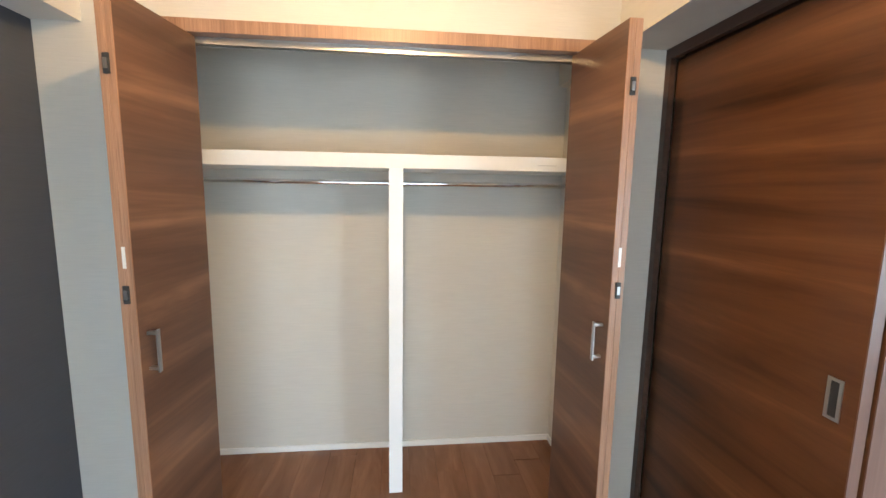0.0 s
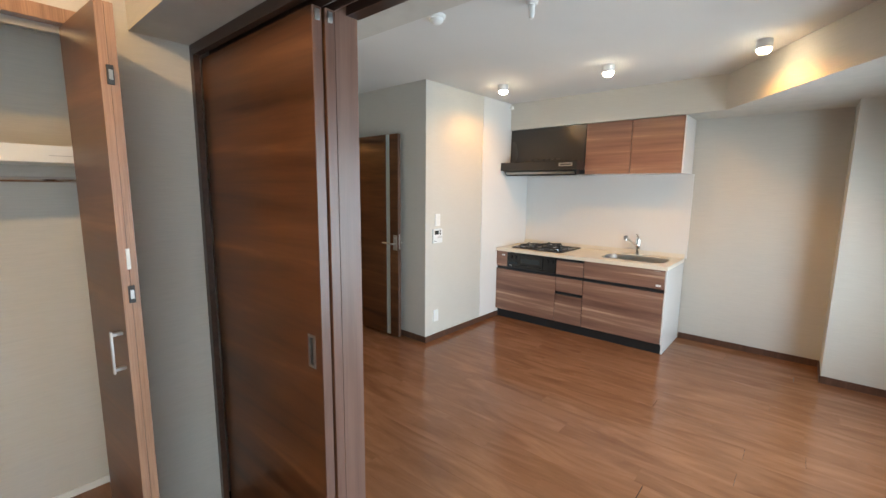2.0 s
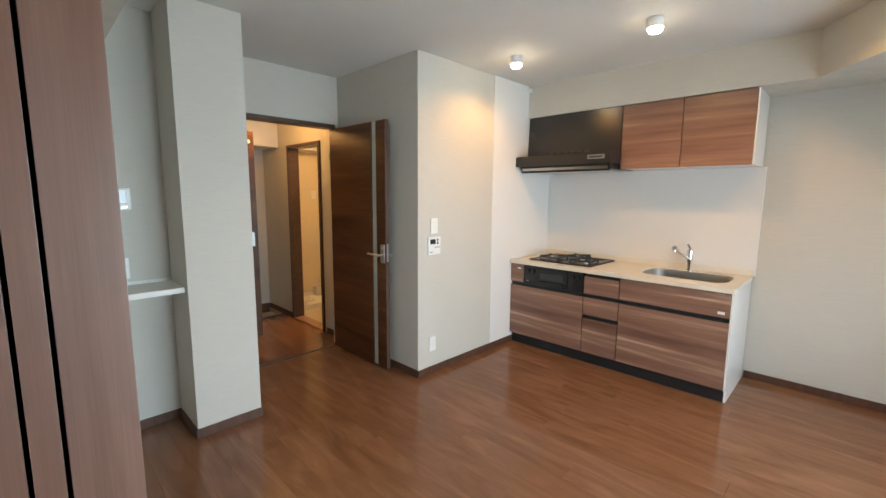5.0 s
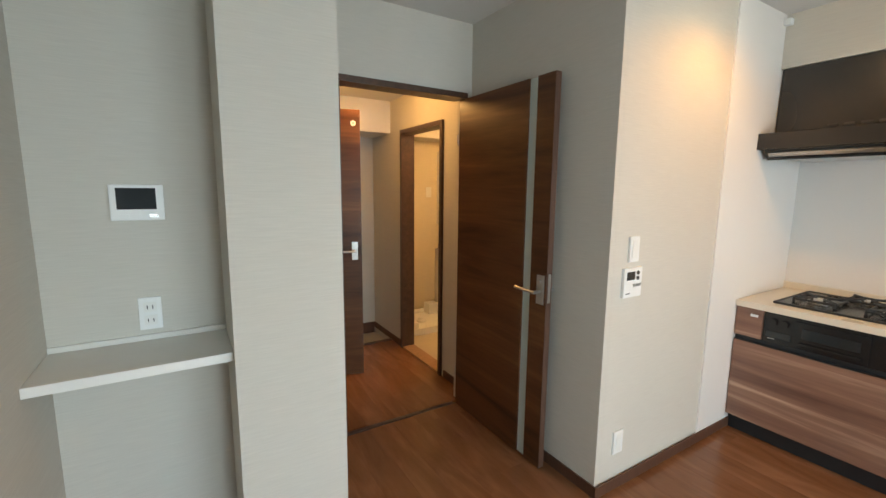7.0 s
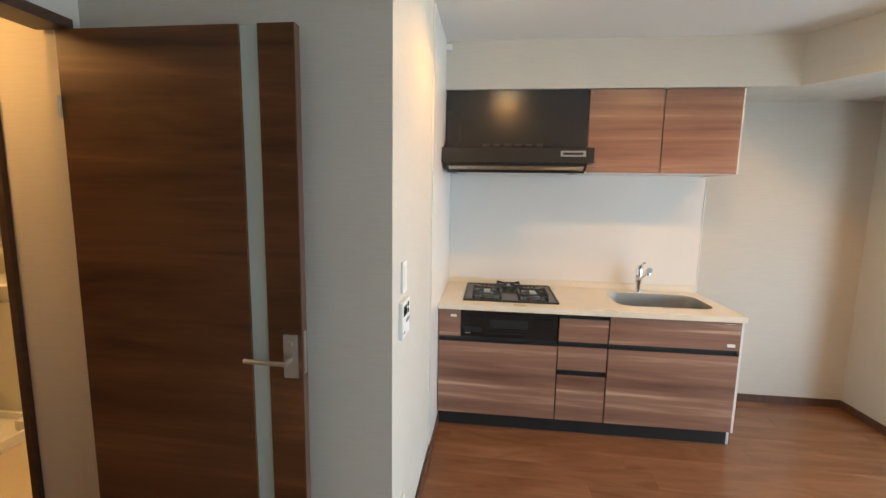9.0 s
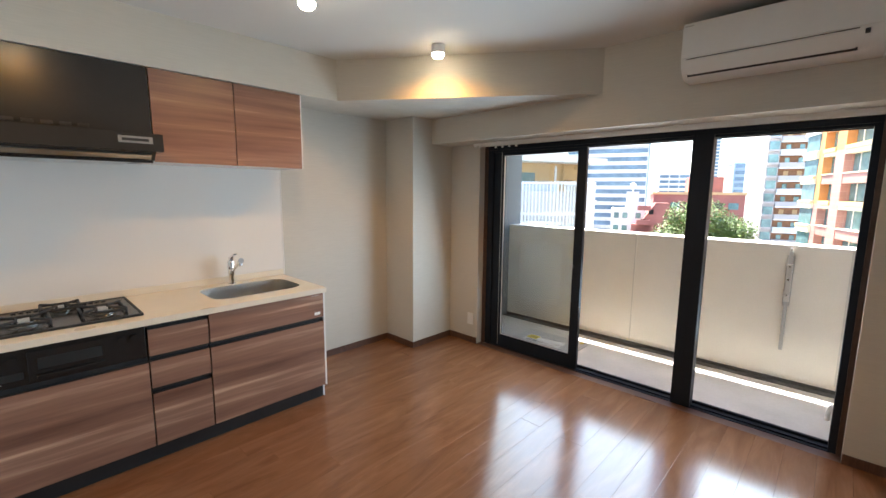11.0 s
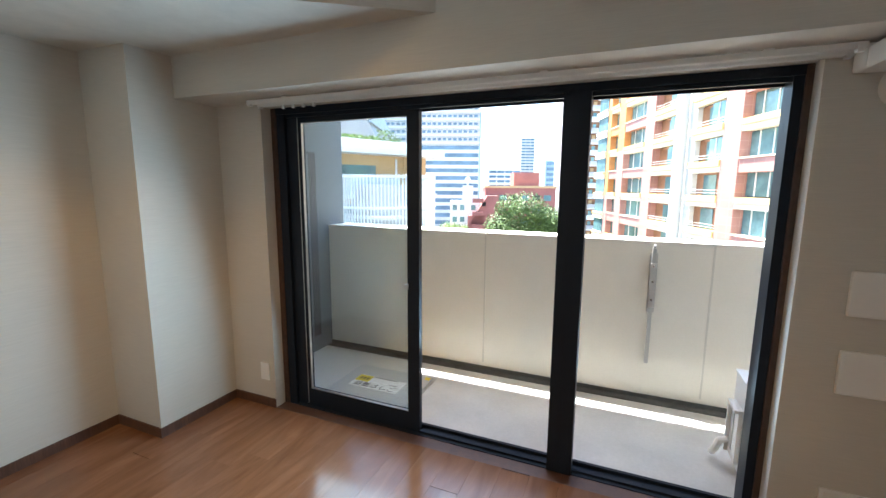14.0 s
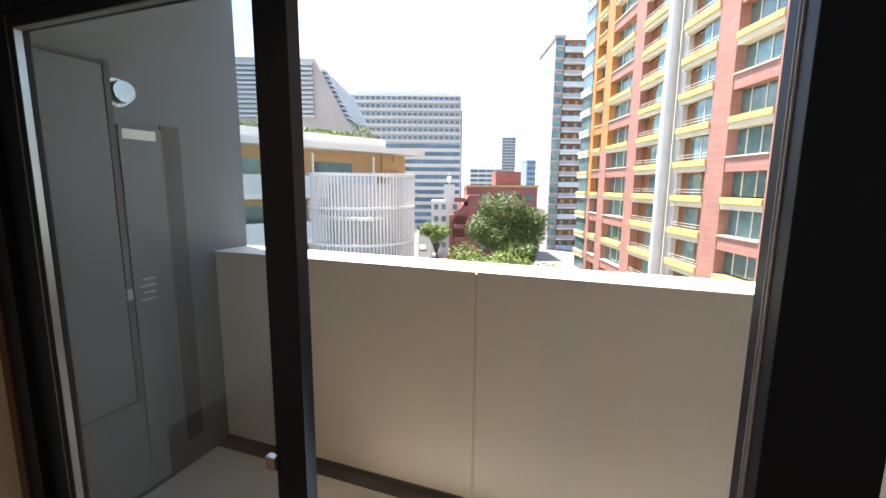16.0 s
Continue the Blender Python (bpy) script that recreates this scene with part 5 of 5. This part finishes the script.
# the red and yellow tiled block; own x: distance along the face, own y = 0: the face
def tiled_block():
    b = building("apartment_building", 0.0, 20.2, "tall red tiled apartment building with yellow window sills and balconies")
    zb, ztop = 0.0, 18.0 + 34.0
    lift = 18.0
    # shade deep in the bays is put into this wall's colour
    part("core", box_bm((12.0, 61.5, -16.0, -0.9, zb, ztop)), M_DARK, b, "inner wall coloured near-black for the shade in the bays")
    pillars = [(24.7, 26.2, 0), (30.3, 32.4, 0), (44.3, 46.4, 0), (52.3, 54.3, 1), (57.2, 58.4, 2), (20.3, 21.5, 1), (12.0, 14.5, 2)]
    storey = [-2.4 + 2.8 * k for k in range(-6, 13)]
    for a, c, kind in pillars:
        if kind == 0:
            part("pillar", box_bm((a, c, -1.2, 0.0, zb, ztop)), M_REDTILE, b, "red tiled pillar")
        else:
            cut = lift + (6.1 if kind == 1 else 0.5)
            part("pillar", box_bm((a, c, -1.2, 0.0, zb, cut)), M_REDTILE, b, "red tiled pillar")
            part("pillar", box_bm((a, c, -1.2, 0.0, cut, ztop)), M_ORANGE, b, "orange tiled pillar")
    bays = [(26.2, 30.3, "window"), (21.5, 24.7, "narrow"), (14.5, 20.3, "window"), (46.4, 52.3, "window"), (54.3, 57.2, "small"), (32.4, 36.9, "balcony"), (39.2, 44.3, "balcony"), (58.4, 61.5, "corner")]
    for a, c, kind in bays:
        for k, z in enumerate(storey):
            z += lift
            if z < 0.5 or z > ztop - 2:
                continue
            red = k % 2 == 0
            if kind in ("window", "small"):
                if red:
                    part("band", box_bm((a, c, -0.9, -0.06, z - 0.55, z + 0.45)), M_REDTILE if kind == "window" or z < lift + 6 else M_ORANGE, b, "red tiled band")
                    part("sill", box_bm((a + 0.05, c - 0.05, -0.9, 0.05, z + 0.45, z + 0.55)), M_CRM, b, "pale window sill")
                else:
                    s = part("sill_box", box_bm((a + 0.03, c - 0.03, -0.9, -0.02, z - 0.40, z + 0.03)), M_CRM, b, "cream lower sill box")
                    part("sill_cap", box_bm((a + 0.03, c - 0.03, -0.9, 0.12, z + 0.03, z + 0.45)), M_YEL, s, "yellow upper sill box")
                w = part("window", box_bm((a, c, -0.84, -0.78, z + 0.55, z + 2.35)), M_WIN, b, "greenish window glass")
                n = 3 if c - a > 4 else 2
                for i in range(n):
                    q = a + (c - a) * (i + 0.3) / n
                    part("window_bar", box_bm((q - 0.04, q + 0.04, -0.78, -0.72, z + 0.55, z + 2.35)), M_BWHITE, w, "white window bar")
            elif kind == "narrow":
                s = part("sill_cap", box_bm((a, c, -0.9, -0.35, z + 0.02, z + 0.5)), M_YEL, b, "yellow sill box")
                part("sill_box", box_bm((a, c, -0.9, -0.42, z - 0.45, z + 0.02)), M_REDTILE if z < lift + 3 else M_ORANGE, s, "tiled lower sill")
                part("window", box_bm((a, c, -0.86, -0.80, z + 0.5, z + 2.35)), M_WIN, b, "greenish window glass")
            elif kind == "balcony":
                s = part("balcony_front", box_bm((a, c, -0.5, -0.02, z - 0.42, z + 0.02)), M_CRM, b, "cream balcony front")
                part("balcony_cap", box_bm((a, c, -0.5, 0.14, z + 0.02, z + 0.50)), M_YEL, s, "yellow balcony front")
                part("railing", box_bm((a, c, -0.12, -0.08, z + 0.72, z + 0.77), (a, c, -0.12, -0.08, z + 0.95, z + 1.0)), M_PIPE, s, "thin metal railing")
                h = 2.3
                if z > lift + 2:
                    part("window", box_bm((a + 0.3, a + 2.2, -0.35, -0.30, z + 0.5, z + h)), M_WIN, b, "greenish window glass")
                    part("window_bar", box_bm((a + 1.2, a + 1.3, -0.30, -0.25, z + 0.5, z + h)), M_BWHITE, b, "white window bar")
                part("back_wall", box_bm((a, c, -0.88, -0.80, z + 0.5, z + 2.38)), M_BROWN, b, "brown balcony back wall")
                part("window", box_bm((a + 1.6, a + 3.4, -0.80, -0.76, z + 0.5, z + 2.2)), M_WIN, b, "dark balcony window")
            else:
                s = part("sill_box", box_bm((a, c + 0.8, -1.6, 0.25, z - 0.45, z + 0.45)), M_CRM if z < lift + 8 else M_BWHITE, b, "cream corner sill")
                part("sill_cap", box_bm((a, c + 0.85, -1.6, 0.32, z + 0.1, z + 0.4)), M_YEL if z < lift + 5 else M_BWHITE, s)
                part("window", box_bm((a + 0.1, c + 0.6, -1.4, 0.05, z + 0.45, z + 2.35)), M_WIN, b, "bluish corner window")
    part("duct", cyl_bm((38.0, 0.35, zb), (38.0, 0.35, ztop), 0.52, seg=24), M_PIPE, b, "pale round duct", smooth=True)
    part("duct_strip", box_bm((36.9, 39.2, -0.95, -0.35, zb, ztop)), M_BWHITE, b, "pale strip behind the duct")


tiled_block()


def slab_tower(name, d, lat0, lat1, depth, ztop, floors, label, wall, glassm, band, bays=1, skew=0.0):
    """A far block facing the balcony: floors of windows between bands. Own x: away, own y: left."""
    b = building(name, d, 0.0, label)
    h = ztop - GROUND
    y0, y1 = -lat1, -lat0
    part("wall", box_bm((0, depth, y0, y1, 0, h)), wall, b)
    step = h / floors
    for k in range(floors):
        z = k * step
        for i in range(bays):
            p, q = y0 + 0.3 + (y1 - y0 - 0.6) * i / bays, y0 + 0.3 + (y1 - y0 - 0.6) * (i + 1) / bays - (0.5 if bays > 1 else 0)
            part("window", box_bm((-0.25, 0.0, p, q, z + step * band, z + step * 0.96)), glassm, b)
            if band > 0.3:
                part("ledge", box_bm((-0.7, 0.0, p - 0.2, q + 0.2, z + step * band - 0.5, z + step * band)), wall, b)
    part("parapet", box_bm((-0.5, depth, y0 - 0.3, y1 + 0.3, h, h + 0.8)), wall, b)
    return b


office = slab_tower("office_building", 200, -49.5, 8.9, 30, 41.7, 17, "wide blue-glazed office building with pale floor bands", M_BWHITE, M_WINBLUE, 0.42)
for k in range(11, 17):
    zo = k * 59.7 / 17
    part("band", box_bm((-0.6, 0.0, -8.7, 49.4, zo + 0.2, zo + 2.15)), M_BGREY, office, "pale grey upper floor band")
    for i in range(24):
        part("pier", box_bm((-0.55, -0.26, -8.7 + 2.42 * i, -7.9 + 2.42 * i, zo + 2.15, zo + 3.4)), M_BGREY, office)
part("side_strip", box_bm((0, 30, -9.6, -8.9, 0, 54)), M_BLUEBOX, office, "dark side wall")
part("roof_plant", box_bm((6, 20, -4, 40, 60.5, 63.0)), M_LOUVRE, office, "roof plant screen")
grey = slab_tower("apartment_tower", 130, 33.2, 35.8, 20, 44.4, 19, "slender grey apartment tower with stacked balconies", M_BGREY, M_WIN, 0.35)
bal = thing("apartment_tower", far(131, 0, GROUND), "slender grey apartment tower with stacked balconies", "building", "city buildings", TURN_OUT)
part("wall", box_bm((0, 18, -50.0, -35.9, 0, 62.4)), M_BROWN, bal, "brown balcony back wall")
for k in range(19):
    z = k * 3.27
    part("balcony_front", box_bm((-1.4, 0, -50.0, -35.9, z + 0.1, z + 1.25)), M_BGREY if k % 3 else M_PALEGLASS, bal, "grey balcony front")
    part("slab", box_bm((-1.5, 0, -50.2, -35.9, z - 0.25, z + 0.1)), M_BWHITE, bal, "pale floor slab")
    for q in (-37.2, -40.0, -42.8):
        part("window", box_bm((-0.1, 0, q - 1.0, q, z + 0.9, z + 2.5)), M_WIN if (k + int(q)) % 3 else M_BTAN, bal)
slab_tower("distant_tower", 500, 70.5, 86.5, 16, 57.0, 22, "distant slim pale tower", M_BGREY, M_WINBLUE, 0.35, 3)
slab_tower("distant_building", 330, 22, 47, 20, 14, 9, "distant white low-rise building", M_BWHITE, M_WINBLUE, 0.4, 4)
slab_tower("distant_building", 290, 58, 72, 20, 18.5, 10, "distant plain blue-grey tower block", M_BLUEBOX, M_WINBLUE, 0.4, 2)
slab_tower("distant_building", 420, 40, 66, 20, 9, 8, "distant pale housing block", M_BWHITE, M_BGREY, 0.4, 5)
slab_tower("distant_building", 300, -120, -52, 20, 25, 12, "distant pale block beyond the office", M_BGREY, M_WINBLUE, 0.4, 6)

# white house with a ball on its roof, and the red building with a stepped slope
wh = building("white_house", 112, 0, "small white building with a round tank on its roof")
part("wall", box_bm((0, 10, -5.2, 2.6, 0, 15.5)), M_BWHITE, wh)
part("stair_head", box_bm((1, 5, -3.6, -0.8, 15.5, 19.8)), M_BWHITE, wh)
bm = bmesh.new()
bmesh.ops.create_uvsphere(bm, u_segments=18, v_segments=10, radius=0.75, matrix=Matrix.Translation((3, -2.2, 21.3)))
part("roof_ball", bm, M_BWHITE, wh, smooth=True)
part("mast", cyl_bm((3, -2.2, 19.8), (3, -2.2, 20.8), 0.15), M_BWHITE, wh)
for z in (3, 6.5, 10, 13.2):
    for y in (-3.6, -0.6, 1.4):
        part("window", box_bm((-0.08, 0, y - 0.7, y + 0.5, z, z + 1.4)), M_WIN, wh)
rb = building("red_building", 108, 0, "dark red brick building with a sloping glazed end")
part("sloped_wing", extrude_bm([(-6.5, 0), (-2.2, 0), (-2.2, 12), (-5.8, 12), (-6.5, 12)], "x", 0, 14), M_REDBRICK, rb)
rbm = prism_bm([(-3.0, 0), (-10.0, 0), (-10.0, 17.2), (-7.2, 17.2), (-3.0, 10.5)], 0, 12)
for v in rbm.verts:
    u, w, t = v.co
    v.co = (t, u, w)
bmesh.ops.recalc_face_normals(rbm, faces=rbm.faces[:])
part("gable_wing", rbm, M_REDBRICK, rb)
part("main_block", box_bm((6, 22, -26.0, -7.0, 0, 19.6)), M_REDBRICK, rb)
part("penthouse", box_bm((9, 18, -22.0, -15.0, 19.6, 23.5)), M_REDBRICK, rb)
part("cornice", box_bm((5.7, 22, -26.3, -6.7, 19.2, 19.8)), M_BTAN, rb, "pale roof edge")
for k in range(5):
    z = 2.2 + k * 3.4
    for i in range(6):
        part("window", box_bm((5.9, 6.0, -24.8 + i * 3.0, -22.8 + i * 3.0, z, z + 1.5)), M_DARK if (i + k) % 2 else M_WIN, rb)
    part("balcony", box_bm((-1.0, 0, -6.2, -3.3, z - 0.4, z + 0.7)), M_REDBRICK, rb, "dark red balcony")
for i in range(2):
    for j in range(2):
        part("skylight", box_bm((-0.3, 0.2, -5.2 - i * 1.6, -4.2 - i * 1.6, 12.2 + i * 2.3, 13.3 + i * 2.3)), M_DARK, rb, "dark skylight")
lr = building("red_roof_shed", 86, 0, "low shed with an orange-red roof")
part("wall", box_bm((0, 5, -3.0, 1.0, 0, 2.6)), M_BWHITE, lr)
part("roof", extrude_bm([(-3.4, 2.6), (1.4, 2.6), (-1.0, 3.8)], "x", -0.3, 5.3), M_REDBRICK, lr, "orange-red roof")

# terraced apartment block with the round slatted screen
ang = math.degrees(math.atan2(-13.0, -6.2))
ap = thing("terrace_apartments", (24.2, -19.2, GROUND), "tan apartment block with pale balconies and a planted roof", "building", "city buildings", ang)
L = 14.4
part("wall", box_bm((-14, L, 0.9, 12, 0, 21.9)), M_BTAN, ap, "tan rendered wall")
part("roof_slab", box_bm((-14.3, L + 0.6, -0.9, 12, 21.9, 22.3)), M_BWHITE, ap, "white roof edge")
part("roof_upstand", box_bm((-14, L - 2.5, 0.2, 11, 22.3, 23.0)), M_BWHITE, ap, "pale roof upstand")
for k in range(7):
    z = 18.9 - 3.0 * k
    if z < 1:
        break
    for i in range(-2, 3):
        part("balcony_panel", box_bm((-4.2 + i * 4.9, 0.6 + i * 4.9, -0.6, -0.5, z, z + 1.2)), M_PALEGLASS, ap, "pale balcony panel")
        part("window", box_bm((-3.8 + i * 4.9, -0.6 + i * 4.9, 0.82, 0.9, z + 0.1, z + 2.2)), M_WIN, ap)
        part("post", box_bm((0.5 + i * 4.9, 0.62 + i * 4.9, -0.4, -0.28, z - 0.3, z + 2.7)), M_BWHITE, ap)
    part("floor_slab", box_bm((-14, L, -0.65, 0.9, z - 0.3, z)), M_BWHITE, ap, "pale floor slab")
part("downpipe", cyl_bm((12.0, 0.8, 2), (12.0, 0.8, 21.9), 0.09, seg=10), M_BTAN, ap)
part("downpipe", cyl_bm((12.0, 0.8, 20.6), (13.6, 0.8, 20.6), 0.09, seg=10), M_BTAN, ap)
part("roof_lamp", cyl_bm((13.0, 0.4, 21.4), (13.0, 0.4, 21.8), 0.2, seg=12), M_BTAN, ap)
sc = thing("slatted_screen", (19.5, -26.8, GROUND), "round white slatted screen tower round an outside stair", "screen tower")
RS = 3.75
slat = mesh_of("slat", box_bm((-0.05, 0.05, -0.035, 0.035, 0, 20.3)), M_SLAT)
for i in range(96):
    a = 2 * math.pi * i / 96
    o = new("slat", slat)
    o.parent = sc
    o.matrix_local = pose(RS * math.cos(a), RS * math.sin(a), 0, 0, 0, math.degrees(a))
for z in (20.15, 18.0, 15.6, 13.6, 11.0):
    bm = bmesh.new()
    loop = [[bm.verts.new((19.5 + r * math.cos(2 * math.pi * i / 64), -26.8 + r * math.sin(2 * math.pi * i / 64), GROUND + z + h)) for r, h in ((RS - 0.08, -0.08), (RS + 0.08, -0.08), (RS + 0.08, 0.08), (RS - 0.08, 0.08))] for i in range(64)]
    for i in range(64):
        p, q = loop[i], loop[(i + 1) % 64]
        for j in range(4):
            bm.faces.new((p[j], q[j], q[(j + 1) % 4], p[(j + 1) % 4]))
    bmesh.ops.recalc_face_normals(bm, faces=bm.faces[:])
    part("ring", bm, M_SLAT, sc)
part("stair_core", cyl_bm((19.5, -26.8, GROUND), (19.5, -26.8, GROUND + 19.6), 2.6, seg=24), M_BGREY, sc, "pale stair shaft inside")
part("stair_flight", box_bm((17.2, 21.8, -29.9, -23.7, GROUND + 17.2, GROUND + 17.4), (17.2, 21.8, -29.9, -23.7, GROUND + 14.2, GROUND + 14.4)), M_BWHITE, sc, "pale landing")

# louvred hall behind it
lv = building("louvred_building", 60, 0, "pale grey building with a large louvred upper storey")
lbm = prism_bm([(45.0, 0), (12.2, 0), (12.2, 26.5), (17.4, 36.4), (45.0, 36.8)], 0, 24)
for v in lbm.verts:
    u, w, t = v.co
    v.co = (t, u, w)
bmesh.ops.recalc_face_normals(lbm, faces=lbm.faces[:])
part("wall", lbm, M_BGREY, lv)
for i in range(12):
    z = 28.6 + i * 0.62
    part("louvre", box_bm((-0.5, -0.05, 17.4 - max(0, i - 2) * 0.0 + 0.2, 45, z, z + 0.34)), M_LOUVRE, lv)
for i in range(11):
    z = 28.6 + i * 0.62
    e = 16.9 - (36.4 - z) * 0.0
    part("louvre", box_bm((0.4, 20, e - 0.55 - (36.4 - z) * 0.52 + 0.5, e - (36.4 - z) * 0.52 + 0.5, z, z + 0.3)), M_LOUVRE, lv)
part("glass_band", box_bm((-0.3, 0, 14.5, 45, 24.2, 26.2)), M_WIN, lv, "pale terrace glazing")
part("terrace_edge", box_bm((-2.0, 0, 12.0, 45, 22.6, 23.6)), M_BWHITE, lv, "pale terrace edge")


# ---- trees ----
def tree(name, at, height, radius, trunk_h, material, label, leaves, size, seed, squash=0.8):
    rnd = random.Random(seed)
    t = thing(name, at, label, "tree", "street trees")
    bm = bmesh.new()
    x, y, z = at
    cyl_bm((x, y, z), (x, y, z + trunk_h), radius * 0.075, radius * 0.05, 10, bm)
    lobes = []
    for i in range(13):
        a, e, q = rnd.uniform(0, 2 * math.pi), rnd.uniform(-0.35, 0.95), rnd.uniform(0.35, 0.72)
        c = Vector((math.cos(a) * math.cos(e) * radius * q, math.sin(a) * math.cos(e) * radius * q, math.sin(e) * radius * q * squash))
        c += Vector((x, y, z + height - radius * squash))
        lobes.append((c, radius * rnd.uniform(0.30, 0.48)))
        cyl_bm((x, y, z + trunk_h * rnd.uniform(0.6, 0.98)), c, radius * 0.03, radius * 0.008, 6, bm)
    part("trunk", bm, M_BARK, t)
    verts, faces = [], []
    for i in range(leaves):
        c, r = lobes[rnd.randrange(len(lobes))]
        d = Vector((rnd.gauss(0, 1), rnd.gauss(0, 1), rnd.gauss(0, 1) * squash)).normalized()
        p = c + d * r * (rnd.random() ** 0.35)
        u = Vector((rnd.gauss(0, 1), rnd.gauss(0, 1), rnd.gauss(0, 0.6))).normalized()
        w = u.cross(d + Vector((0, 0, 0.3))).normalized()
        s = size * rnd.uniform(0.6, 1.3)
        k = len(verts)
        verts += [p - u * s, p - w * s * 0.55, p + u * s, p + w * s * 0.55]
        faces.append((k, k + 1, k + 2, k + 3))
    me = bpy.data.meshes.new("crown")
    me.from_pydata([v - Vector(at) for v in verts], [], faces)
    me.materials.append(material)
    o = new("crown", me)
    o.parent = t


def tree_at(d, lat, top, *rest, **kw):
    p = far(d, lat, GROUND)
    tree("tree", (p.x, p.y, p.z), top - GROUND, *rest, **kw)


tree_at(76, 12.5, 0.5, 7.4, 9.0, M_LEAF, "large dark green leafy tree beyond the balcony", 26000, 0.19, 11, squash=0.95)
tree_at(60, 6.4, -6.4, 5.4, 6.0, M_LEAFLIGHT, "bright green broad tree in sunlight", 15000, 0.17, 12)
tree_at(66, 11.5, -8.4, 4.6, 4.0, M_LEAFLIGHT, "bright green lower tree in sunlight", 11000, 0.17, 13)
tree_at(100, -1.0, -6.2, 4.4, 4.5, M_LEAFLIGHT, "small bright green street tree", 7000, 0.20, 14)
tree_at(62, 17.0, -9.6, 3.6, 3.5, M_LEAFLIGHT, "small yellowish green tree beside the tiled building", 7000, 0.17, 15)
tree_at(70, 14.0, -6.5, 3.8, 3.5, M_LEAF, "dark green tree beside the tiled building", 8000, 0.18, 16)
hedge = thing("roof_hedge", (22.5, -24.0, 4.9), "strip of low green roof planting", "hedge")
rnd = random.Random(5)
verts, faces = [], []
for i in range(2600):
    u, w = rnd.uniform(-9, 11.5), rnd.uniform(0.3, 1.6)
    c = Vector((24.2, -19.2, 0)) + Vector((math.cos(radians(ang)), math.sin(radians(ang)), 0)) * u + Vector((-math.sin(radians(ang)), math.cos(radians(ang)), 0)) * w
    bush = 0.9 if 9.6 < u < 10.9 else 0.32
    p = c + Vector((0, 0, 5.0 + rnd.random() * bush)) - Vector((22.5, -24.0, 4.9))
    a = Vector((rnd.gauss(0, 1), rnd.gauss(0, 1), rnd.gauss(0, 1))).normalized() * 0.10
    e = a.cross(Vector((rnd.gauss(0, 1), rnd.gauss(0, 1), 1))).normalized() * 0.06
    k = len(verts)
    verts += [p - a, p - e, p + a, p + e]
    faces.append((k, k + 1, k + 2, k + 3))
me = bpy.data.meshes.new("foliage")
me.from_pydata(verts, [], faces)
me.materials.append(M_LEAFLIGHT)
o = new("foliage", me)
o.parent = hedge

# ---- street ----
st = box_bm((-80, 260, -3.0, 3.0, 0, 0.03))
road_at = far(96, -2.4, GROUND)
road = setting("road", st, M_ASPHALT, "narrow grey street between the buildings", "road")
road.matrix_world = pose(road_at.x, road_at.y, GROUND, 0, 0, TURN_OUT + 3)
for s in (-1, 1):
    pv = setting("pavement", box_bm((-80, 260, min(s * 3.0, s * 5.2), max(s * 3.0, s * 5.2), 0, 0.15)), M_PAVE, "pale pavement along the street", "pavement")
    pv.matrix_world = road.matrix_world
for i, (d, off, mt, lab) in enumerate(((2, -1.6, M_WHITE, "white"), (16, -1.7, M_BGREY, "grey"), (30, 1.6, M_WHITE, "white"))):
    p = road.matrix_world @ Vector((d, off, 0.03))
    car = thing("car", tuple(p), "small %s car parked in the street" % lab, "car", "parked cars", TURN_OUT + 3)
    part("body", extrude_bm([(-2.0, 0.3), (2.0, 0.3), (2.0, 0.8), (1.3, 0.95), (0.9, 1.5), (-1.4, 1.5), (-1.9, 1.0)], "y", -0.8, 0.8), mt, car)
    part("windows", extrude_bm([(1.1, 0.98), (0.82, 1.42), (-1.3, 1.42), (-1.7, 1.0)], "y", -0.81, 0.81), M_DARK, car, "dark car windows")
    for x in (-1.3, 1.3):
        for y in (-0.82, 0.66):
            part("wheel", cyl_bm((x, y, 0.3), (x, y + 0.16, 0.3), 0.3, seg=14), M_KICK, car)

# ---- floor boards ----
def boards(x0, x1, y0, y1, seed, parent, w=0.151, long=1.82):
    rnd = random.Random(seed)
    made = {}
    k0 = math.floor(x0 / w)
    k = k0
    while k * w < x1 - 0.005:
        a, b = max(x0, k * w), min(x1, (k + 1) * w)
        k += 1
        if b - a < 0.01:
            continue
        y = y0 - rnd.uniform(0.1, long)
        while y < y1 - 0.01:
            c, d = max(y0, y), min(y1, y + long)
            y += long
            if d - c < 0.02:
                continue
            key = (round(b - a, 3), round(d - c, 2))
            if key not in made:
                made[key] = mesh_of("plank", box_bm((0.0003, key[0] - 0.0003, 0.0003, key[1] - 0.0003, -0.012, 0.0), bevel=0.0008), M_PLANK)
            ob = new("plank", made[key])
            ob.location = (a, c, 0)
            ob.parent = parent


boards(1.86, X_KIT, -0.757, 3.90, 3, floor)
boards(1.64, 1.86, -0.315, 1.13, 4, floor)
boards(-0.74, 1.64, -0.757, 1.99, 5, floor)
boards(-0.60, 1.475, 1.99, 2.64, 6, floor)
boards(2.80, 3.96, 3.935, 5.27, 7, floor)
